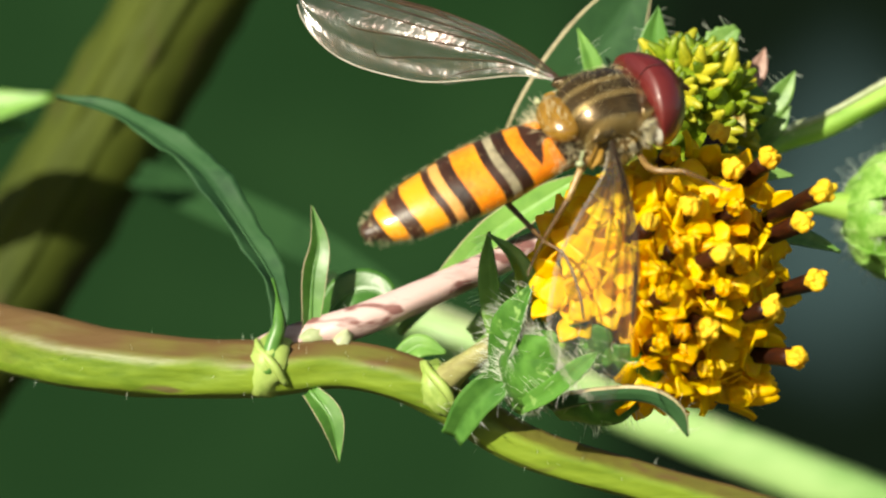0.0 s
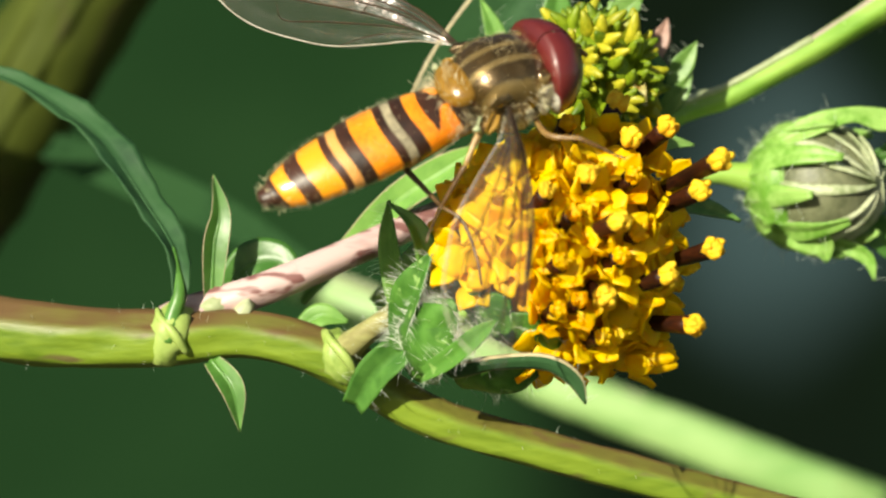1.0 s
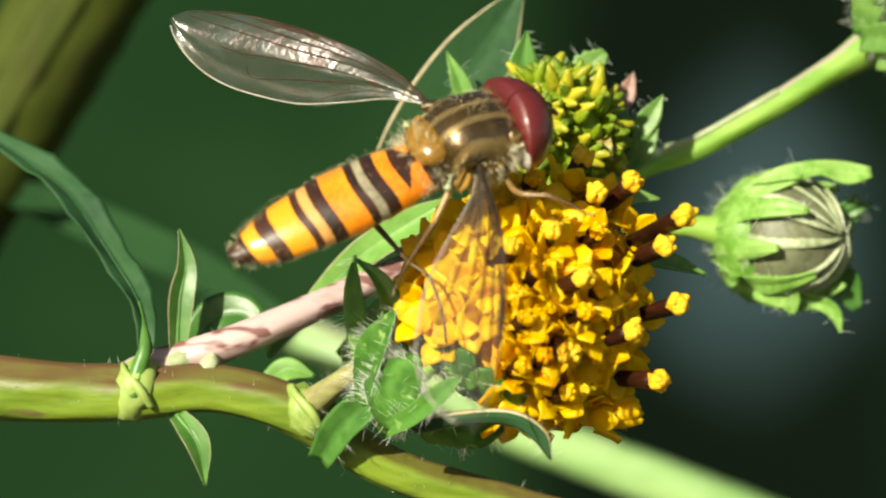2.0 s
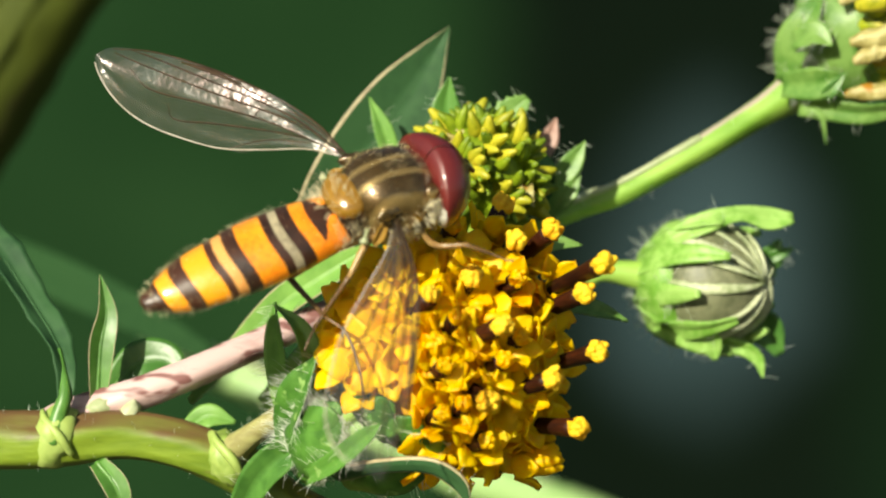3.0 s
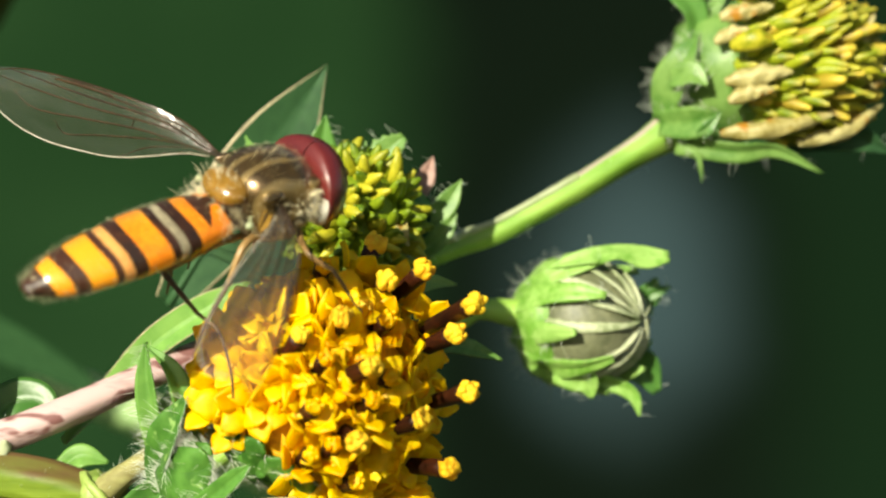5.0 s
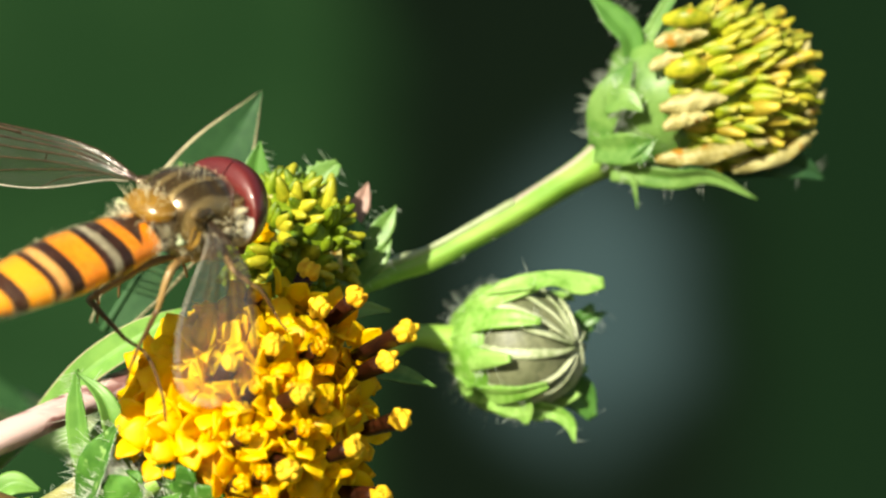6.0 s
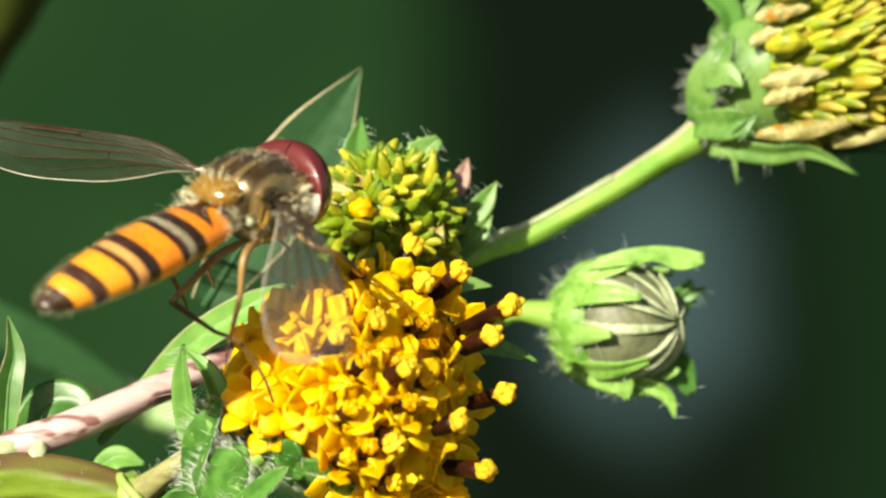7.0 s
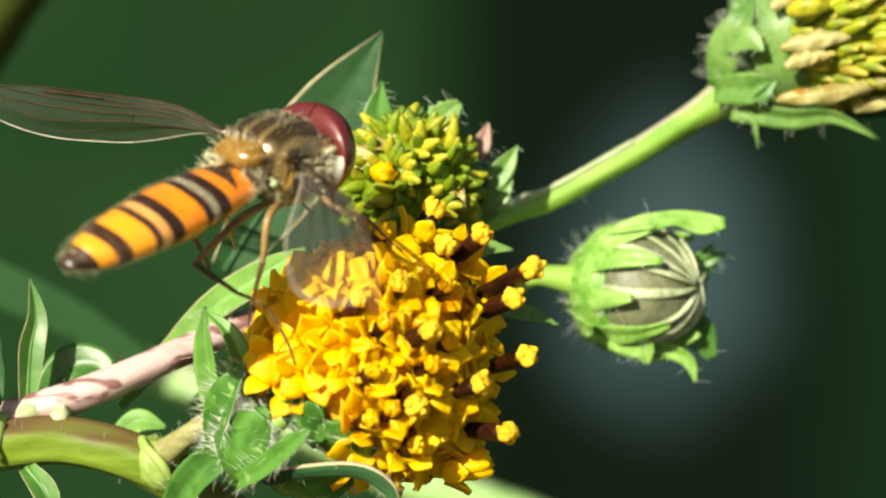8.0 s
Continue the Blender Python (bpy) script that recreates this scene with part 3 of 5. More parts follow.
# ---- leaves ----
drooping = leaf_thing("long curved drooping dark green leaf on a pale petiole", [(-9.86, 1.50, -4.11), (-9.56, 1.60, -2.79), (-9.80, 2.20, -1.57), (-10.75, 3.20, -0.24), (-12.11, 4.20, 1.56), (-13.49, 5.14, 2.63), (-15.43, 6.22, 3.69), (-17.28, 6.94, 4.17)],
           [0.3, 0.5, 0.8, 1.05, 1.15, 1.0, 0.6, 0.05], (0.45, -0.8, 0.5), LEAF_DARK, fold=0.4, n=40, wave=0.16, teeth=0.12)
part("petiole", tube([(-9.95, 1.45, -4.3), (-9.72, 1.52, -3.5), (-9.57, 1.62, -2.8), (-9.82, 2.22, -1.57)], [0.3, 0.26, 0.2, 0.06], 10, 20, 4, 0.1), LEAF, drooping, "olive green petiole")
leaf_thing("slender pointed green leaflet with a tan edge", [(-8.72, 2.40, -3.07), (-8.62, 2.40, -1.49), (-8.47, 2.50, -0.49), (-8.68, 2.60, 0.60)], [0.5, 0.75, 0.55, 0.04], (0.3, -1, 0), LEAF, edge=True, fold=0.5)
leaf_thing("small rounded green leaf by the stem joint", [(-8.46, 3.40, -2.87), (-7.64, 3.60, -2.02), (-6.77, 3.40, -2.02), (-6.49, 3.20, -2.69)], [0.7, 1.25, 1.1, 0.1], (0.1, -1, 0.35), LEAF, fold=0.2)
leaf_thing("small hanging triangular green leaf tip", [(-8.66, 1.90, -4.88), (-8.03, 1.60, -5.68), (-7.79, 1.60, -6.95)], [0.5, 0.72, 0.04], (0.25, -1, 0.1), LEAF, edge=True, fold=0.4)
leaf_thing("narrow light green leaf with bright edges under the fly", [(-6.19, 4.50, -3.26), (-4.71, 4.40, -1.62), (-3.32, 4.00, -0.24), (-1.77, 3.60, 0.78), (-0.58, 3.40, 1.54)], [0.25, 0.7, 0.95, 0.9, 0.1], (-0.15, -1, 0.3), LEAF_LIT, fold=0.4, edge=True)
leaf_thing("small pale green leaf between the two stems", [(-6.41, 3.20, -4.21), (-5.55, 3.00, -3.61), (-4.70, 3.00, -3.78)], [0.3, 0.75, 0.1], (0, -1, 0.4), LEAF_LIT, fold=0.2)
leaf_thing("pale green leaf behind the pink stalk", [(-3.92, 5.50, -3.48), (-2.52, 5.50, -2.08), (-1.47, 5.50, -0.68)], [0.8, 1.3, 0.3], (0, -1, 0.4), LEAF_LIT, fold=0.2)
# this leaf's shade is put into its dark green
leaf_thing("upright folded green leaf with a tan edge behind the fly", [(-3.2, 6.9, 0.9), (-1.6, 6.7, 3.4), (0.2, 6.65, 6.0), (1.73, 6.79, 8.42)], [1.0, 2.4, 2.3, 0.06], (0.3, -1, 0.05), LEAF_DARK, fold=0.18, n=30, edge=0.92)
leaf_thing("pale green leaf tip blurred before the thick stem", [(-28.86, 22.00, 3.97), (-24.55, 22.00, 4.40), (-20.66, 22.00, 5.05)], [2.2, 2.1, 0.2], (0, -1, 0.5), LEAF_LIT, fold=0.2)
leaf_thing("light green leaf blurred before the thick stem", [(-29.52, 24.00, 2.41), (-25.11, 24.00, 3.62), (-22.02, 24.00, 4.06)], [2.2, 2.2, 0.3], (0, -1, 0.3), LEAF, fold=0.2)


# ---- the flower heads ----
def corolla_mesh(seed):
    """One tubular floret: a narrow tube that opens into five pointed, cupped lobes."""
    rng = random.Random(seed)
    s = tube([(0, 0, 0), (0, 0, 0.55), (0, 0, 0.95)], [0.16, 0.24, 0.4], 10, 6)
    s.f = s.f[:-10]
    for k in range(5):
        am = 2 * math.pi * (k + 0.5) / 5 + rng.uniform(-0.25, 0.25)
        c = Vector((math.cos(am), math.sin(am), 0))
        L, h = rng.uniform(0.68, 0.98), rng.uniform(1.1, 1.5)
        z = Vector((0, 0, 1))
        pts = [c * 0.3 + z * 0.72, c * 0.44 + z * 1.0, c * (0.3 * L + 0.36) + z * (0.45 * h + 0.6), c * L + z * h]
        s.join(leaf(pts, [0.46, 0.66, 0.56, 0.06], c * -0.5 + z, rng.uniform(-0.45, 0.1), 0.12, 8, 5))
    return mesh_of("floret", s, COROLLA)


def club_mesh(name, seed, L, r, mat, blunt=0.5):
    """A closed floret: a club with a pointed, grooved end."""
    rng = random.Random(seed)
    s = tube([(0, 0, 0), (rng.uniform(-0.1, 0.1), 0, L * 0.5), (rng.uniform(-0.2, 0.2), rng.uniform(-0.2, 0.2), L)], [r * 0.6, r, r * blunt], 6, 5, 0, 0.3)
    return mesh_of(name, s, mat)


def anther_shapes(L, seed, big=1.0):
    """A brown anther tube along +z and the ragged pollen star on its end."""
    rng = random.Random(seed)
    a = tube([(0, 0, -0.3), (0, 0, L * 0.6), (0, 0, L)], [0.19, 0.23, 0.27], 10, 8, 5, 0.06)
    b = ball((0, 0, L + 0.16), (0.29, 0.29, 0.33), (0, 0, 0), 16, 10, 0.5)
    for k in range(5):
        ang = 1.257 * k + rng.random() * 0.7
        c = Vector((math.cos(ang), math.sin(ang), 0))
        b.join(tube([c * 0.1 + Vector((0, 0, L)), c * 0.22 + Vector((0, 0, L + 0.18)), c * rng.uniform(0.14, 0.3) + Vector((0, 0, L + rng.uniform(0.34, 0.5)))], [0.12, 0.16, 0.08], 7, 6, 0, 0.3))
    long = 1.5 if big > 1 else 1.0
    b.v = [(x * big, y * big, L + (z - L) * big * long) for x, y, z in b.v]
    return a, b


def spread(n, axis, limit, rng, jitter=0.12):
    """Directions spread evenly over a cap round the axis."""
    m = toward(axis)
    out = []
    for i in range(n):
        c = 1 - (i + 0.5) / n * (1 - math.cos(radians(limit)))
        ph = i * 2.399963
        q = Vector((math.sqrt(max(0, 1 - c * c)) * math.cos(ph), math.sqrt(max(0, 1 - c * c)) * math.sin(ph), c))
        q += Vector((rng.uniform(-1, 1), rng.uniform(-1, 1), rng.uniform(-1, 1))) * jitter
        out.append((m.to_3x3() @ q).normalized())
    return out


def bract(parent, pts, widths, facing, mat, hairy=0, seed=1, **kw):
    sh = leaf(pts, widths, facing, **kw)
    b = part("bract", sh, [mat, LEAF_EDGE], parent)
    if hairy:
        rng = random.Random(seed)
        tagged(part("hairs", hairs(fringe(sh, kw.get("n", 22), kw.get("across", 9), rng, int(hairy * 0.8)) + on_shape(sh, rng, hairy // 14), rng, 0.5, 0.008), HAIR, b), kind="stuff")
    return b


def cup_bracts(root, C, axis, r, depth, count, reach, mat, seed):
    """A ring of overlapping bracts that lie against the cup under a flower head."""
    rng = random.Random(seed)
    m = Matrix.Translation(C) @ toward(axis)
    for k in range(count):
        ph = 2 * math.pi * (k + rng.uniform(-0.2, 0.2)) / count
        out = Vector((math.cos(ph), math.sin(ph), 0))
        pts = []
        for u in (0.1, 0.28, 0.42, 0.54, reach + rng.uniform(-0.05, 0.08)):
            th = math.pi * u
            pts.append(m @ (out * (r * math.sin(th) + 0.25 * max(0, u - 0.5)) + Vector((0, 0, -depth * math.cos(th) - 0.9))))
        w = 2 * math.pi * r / count
        bract(root, pts, [w * 0.5, w * 1.0, w * 1.05, w * 0.8, 0.08], m.to_3x3() @ (out + Vector((0, 0, -0.35))), mat, 30, seed + k, fold=-0.25, thick=0.14)


def main_flower():
    rng = random.Random(11)
    C = Vector((1.36, 0.30, -1.73))
    axis = Vector((0.42, -0.9, -0.04)).normalized()
    root = thing("flower", "open yellow flower head with star-shaped florets and brown anthers", "flower")
    core = Shape().join(ball((0, 0, 0), (2.85, 2.85, 2.85), segs=28, rings=18, bumpy=0.12), Matrix.Translation(C))
    part("receptacle", core, DISC, root, "brown-yellow floret base")
    cup = Shape().join(ball((0, 0, -1.6), (2.7, 2.7, 1.7), segs=28, rings=14, bumpy=0.1), Matrix.Translation(C) @ toward(axis))
    part("involucre", cup, BRACT, root, "green cup under the florets")
    cup_bracts(root, C, axis, 2.85, 2.2, 11, 0.6, BRACT, 300)
    # foot and tip of the tall florets, from the middle of the head
    tall = [(((0.857, -0.064, 0.512), 3.89), ((0.756, -0.479, 0.446), 6.00)), (((0.917, -0.059, 0.394), 3.29), ((0.831, -0.404, 0.382), 4.90)), (((0.294, -0.936, 0.193), 3.30), ((0.382, -0.898, 0.221), 4.55)), (((0.996, -0.073, -0.057), 3.30), ((0.887, -0.459, 0.050), 5.00)),
            (((0.716, -0.643, -0.272), 3.10), ((0.697, -0.709, -0.104), 4.50)), (((0.783, -0.081, -0.617), 3.13), ((0.802, -0.450, -0.394), 4.90)), (((0.294, -0.915, -0.275), 3.30), ((0.294, -0.923, -0.248), 4.45)), (((0.637, -0.052, 0.769), 3.85), ((0.630, -0.287, 0.721), 5.10)),
            (((0.552, -0.042, 0.833), 3.42), ((0.480, -0.435, 0.762), 4.40)), (((0.191, -0.777, 0.600), 3.30), ((0.223, -0.775, 0.591), 4.00)), (((-0.187, -0.902, 0.389), 3.30), ((-0.056, -0.880, 0.471), 4.10)), (((0.358, -0.043, 0.933), 3.92), ((0.385, -0.011, 0.923), 4.70)), (((0.039, -0.024, 0.999), 3.24), ((0.088, -0.383, 0.920), 4.10)),
            (((0.074, -0.955, 0.287), 3.30), ((0.127, -0.937, 0.326), 3.95)), (((-0.030, -0.995, -0.099), 3.30), ((0.041, -0.999, -0.012), 3.95)), (((0.450, -0.892, -0.042), 3.30), ((0.448, -0.894, 0.024), 4.00)), (((0.305, -0.641, -0.705), 3.30), ((0.323, -0.776, -0.542), 4.00)),
            (((0.581, -0.799, 0.153), 3.30), ((0.568, -0.804, 0.173), 4.05)), (((-0.046, -0.877, -0.479), 3.30), ((0.019, -0.936, -0.350), 3.95)), (((0.570, -0.560, 0.601), 3.30), ((0.541, -0.622, 0.566), 4.05)), (((0.154, -0.900, -0.407), 3.30), ((0.168, -0.946, -0.277), 3.90)), (((0.602, -0.092, -0.793), 3.79), ((0.669, -0.095, -0.737), 4.00))]
    meshes = [corolla_mesh(100 + k) for k in range(7)]
    taken = [Vector(d) for _, (d, r) in tall] + [Vector(d) for (d, r), _ in tall]
    dirs = [d for d in spread(104, axis, 116, rng) if all(d.angle(q) > 0.13 for q in taken) and not (d.x < -0.16 and d.z < -0.44 - 0.35 * d.x)]
    for d in dirs:
        up = (d * 0.85 + axis * 0.15 + Vector((rng.uniform(-1, 1), rng.uniform(-1, 1), rng.uniform(-1, 1))) * 0.16).normalized()
        f = part("floret", rng.choice(meshes), None, root)
        k = rng.uniform(1.05, 1.35)
        f.matrix_local = Matrix.Translation((C + d * rng.uniform(2.2, 2.5)) * MM) @ toward(up, rng.uniform(0, 6.28)) @ Matrix.Diagonal((k, k, rng.uniform(0.85, 1.05), 1))
    for i, ((d0, r0), (d1, r1)) in enumerate(tall):
        foot, tip = C + Vector(d0) * r0, C + Vector(d1) * r1
        d = (tip - foot).normalized()
        f = part("floret", rng.choice(meshes), None, root)
        f.matrix_local = Matrix.Translation((foot - d * 0.9) * MM) @ toward(d, rng.uniform(0, 6.28))
        a, b = anther_shapes((tip - foot).length + (0.55 if d.y < -0.55 else 0.7), 40 + i, 0.95 if i < 10 and d.y < -0.55 else 0.75 if d.y < -0.55 else 1.0 if i == 11 else 1.35)
        part("anther_tube", a, ANTHER, f, "dark brown anther tube")
        part("pollen_tip", b, POLLEN if i < 12 else COROLLA, f, "orange-yellow pollen tip")
    # broad bracts closed over the side where the florets have not opened
    for k, dirs in enumerate((((-0.8, 0.0, -0.6), (-0.72, -0.45, -0.53), (-0.42, -0.82, -0.4)), ((-0.5, 0.0, -0.85), (-0.42, -0.52, -0.74), (-0.18, -0.85, -0.54)), ((-0.93, -0.05, -0.34), (-0.86, -0.42, -0.28), (-0.66, -0.7, -0.24)), ((-0.28, 0.05, -0.96), (-0.2, -0.5, -0.85), (-0.05, -0.76, -0.66)))):
        pts = [C + Vector(q).normalized() * r for q, r in zip(dirs, (2.95, 3.15, 3.3))]
        bract(root, pts, [1.5, 2.1, 0.35], Vector(dirs[1]), BRACT, 60, 110 + k, fold=-0.3, thick=0.18, wave=0.15)
    # lit green on the next two bracts offsets the fly's shadow on them
    bract(root, [(-2.81, 1.00, -4.07), (-3.14, 0.30, -2.57), (-3.32, 0.00, -1.27), (-3.38, -0.10, -0.18)], [0.5, 0.7, 0.6, 0.04], (-0.5, -1, 0.2), LEAF_LIT, 50, 1, fold=0.6)
    bract(root, [(-2.33, 0.40, -3.23), (-2.22, -0.60, -2.06), (-2.58, -0.70, -0.94), (-3.34, -0.30, -0.24)], [0.9, 0.8, 0.5, 0.04], (0.3, -1, 0.4), LEAF_LIT, 30, 2, fold=0.5)
    bract(root, [(-3.00, 0.80, -4.88), (-2.99, -0.20, -3.68), (-2.69, -0.80, -2.69), (-2.12, -1.10, -1.65)], [0.5, 0.85, 1.0, 0.1], (-0.7, -1, 0.1), BRACT, 200, 3, fold=0.35)
    bract(root, [(-2.59, 0.80, -5.45), (-2.42, -0.70, -4.37), (-2.0, -1.30, -3.65), (-1.65, -1.55, -3.2)], [1.1, 1.7, 1.4, 0.3], (-0.35, -1, -0.25), BRACT, 220, 4, fold=-0.5)
    bract(root, [(-2.75, 0.30, -5.05), (-2.75, -0.55, -4.55), (-2.35, -1.05, -3.85), (-1.85, -1.3, -3.35), (-1.5, -1.4, -3.0)], [1.0, 1.7, 1.8, 1.2, 0.2], (-0.6, -1, 0.0), BRACT, 220, 14, fold=-0.35, thick=0.2, n=26)
    bract(root, [(-2.43, -0.40, -5.14), (-1.64, -1.50, -4.63), (-0.76, -2.30, -3.87), (-0.29, -2.50, -3.47)], [0.5, 0.6, 0.5, 0.05], (-0.1, -1, 0.3), BRACT, 60, 5, fold=0.3)
    bract(root, [(-4.44, 1.60, -6.18), (-3.83, 1.00, -5.22), (-2.99, 0.50, -4.37), (-2.57, 0.30, -3.38)], [0.7, 1.0, 0.9, 0.1], (0.1, -1, 0.35), LEAF, 30, 6, fold=0.5)
    bract(root, [(-1.67, -0.40, -5.19), (-0.30, -1.80, -4.81), (1.02, -2.40, -4.76), (1.80, -2.50, -5.18), (2.14, -2.40, -5.80)], [0.7, 0.55, 0.6, 0.5, 0.06], (0, -0.8, -0.7), LEAF_DARK, 20, 7, fold=-0.4, thick=0.16, edge=0.86)
    bract(root, [(-1.55, 1.40, -5.42), (-0.72, 0.60, -5.35), (0.26, 0.20, -5.32), (0.91, 0.20, -5.16)], [0.9, 1.2, 1.0, 0.2], (0, -1, -0.6), BRACT, 60, 8, fold=-0.2)
    bract(root, [(3.62, 2.60, -0.15), (5.30, 2.60, -0.28), (6.13, 2.60, -0.45), (6.98, 2.70, -0.76)], [0.7, 0.6, 0.5, 0.04], (0, -1, 0.5), BRACT_PALE, fold=0.3)
    bract(root, [(3.64, 3.00, 1.03), (4.65, 3.00, 1.53), (5.64, 3.10, 1.50)], [0.8, 0.6, 0.04], (0, -1, 0.4), BRACT_PALE, fold=0.3)
    bract(root, [(3.71, 1.20, -4.58), (4.19, 1.00, -4.97), (4.48, 0.90, -4.85)], [0.3, 0.4, 0.1], (0, -1, 0.4), BRACT_PALE, 12, 9, fold=0.3)
    return root


def back_flower():
    rng = random.Random(21)
    C = Vector((2.51, 4.34, 3.54))
    axis = Vector((0.1, -0.9, 0.25)).normalized()
    root = thing("flower", "half-open green flower head with tight yellow-green florets", "flower")
    part("receptacle", Shape().join(ball((0, 0, 0), (1.75, 1.75, 1.65), bumpy=0.08), Matrix.Translation(C)), GREEN_DISC, root)
    meshes = [club_mesh("floret", 60 + k, 0.95, 0.22, GREEN_DISC, 0.35) for k in range(5)] + [club_mesh("floret", 70 + k, 1.05, 0.24, YELLOW_GREEN, 0.35) for k in range(2)]
    for d in spread(190, axis, 114, rng, 0.22):
        f = part("floret", rng.choice(meshes), None, root)
        f.matrix_local = Matrix.Translation((C + d * rng.uniform(1.3, 1.5)) * MM) @ toward(d * 0.8 + axis * 0.3 + Vector((rng.uniform(-0.4, 0.4), rng.uniform(-0.3, 0.3), rng.uniform(-0.4, 0.4))), rng.uniform(0, 6.28)) @ Matrix.Scale(rng.uniform(0.85, 1.15), 4)
    for pts, w in (([(0.49, 3.60, 4.52), (1.50, 3.00, 4.65), (2.85, 3.00, 4.15)], 0.4), ([(1.18, 4.20, 5.34), (2.19, 3.60, 5.03), (3.12, 3.40, 4.68)], 0.45),
                   ([(0.66, 3.20, 4.08), (1.66, 2.60, 3.87), (2.33, 2.50, 3.53)], 0.35), ([(4.05, 3.40, 3.58), (3.99, 2.90, 3.05), (4.20, 3.00, 2.63)], 0.4),
                   ([(0.15, 3.40, 4.26), (0.99, 2.90, 4.36), (1.83, 2.70, 4.01)], 0.35)):
        part("palea", leaf(pts, [0.15, w, 0.05], (0, -1, 0.4), 0.4, 0.1), CREAM, root, "cream papery scale")
    part("floret", Shape().join(ball((1.74, 2.30, 3.77), (0.38, 0.3, 0.3), bumpy=0.5)), COROLLA, root, "opening yellow floret")
    for k, (pts, w, f, m, h) in enumerate((
            ([(1.80, 4.92, 4.70), (1.58, 4.92, 5.65), (1.71, 4.78, 6.68)], [0.7, 0.95, 0.05], (0.2, -1, 0), LEAF, 20),
            ([(-0.02, 5.06, 4.01), (-0.33, 4.92, 5.04), (-0.75, 4.92, 6.05)], [0.5, 0.6, 0.04], (0.2, -1, 0), LEAF_LIT, 12),
            ([(2.85, 5.21, 4.72), (2.89, 5.21, 5.33), (2.94, 5.28, 5.94)], [0.35, 0.35, 0.03], (0.2, -1, 0), BRACT_PALE, 6),
            ([(3.19, 4.92, 4.61), (3.53, 4.78, 5.47), (4.10, 4.78, 6.04)], [0.6, 1.05, 0.3], (0, -1, 0.25), BRACT_PALE, 30),
            ([(4.46, 5.78, 4.14), (4.81, 5.78, 4.84), (5.04, 5.78, 5.49)], [0.55, 0.6, 0.05], (0, -1, 0), BRACT_PINK, 6),
            ([(3.43, 4.49, 4.58), (4.29, 4.49, 4.15), (4.99, 4.63, 3.78)], [0.5, 0.8, 0.2], (0, -0.8, 0.6), LEAF, 10),
            ([(4.77, 5.21, 3.15), (5.45, 5.06, 4.01), (5.89, 5.06, 4.74)], [0.5, 0.7, 0.04], (0, -1, 0), BRACT_PALE, 14),
            ([(4.51, 5.21, 2.28), (5.28, 5.06, 3.06), (5.75, 5.06, 3.70)], [0.5, 0.65, 0.04], (0, -1, 0), BRACT_PALE, 10),
            ([(3.79, 4.78, 2.96), (4.48, 4.78, 3.13), (4.91, 4.78, 3.65)], [0.5, 0.7, 0.1], (0.2, -1, 0), LEAF_DARK, 0))):
        bract(root, pts, w, f, m, h, 30 + k, teeth=0.25 if k == 3 else 0.0)
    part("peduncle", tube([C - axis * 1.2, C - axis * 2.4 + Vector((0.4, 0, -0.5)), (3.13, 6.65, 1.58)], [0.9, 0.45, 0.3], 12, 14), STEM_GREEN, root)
    return root


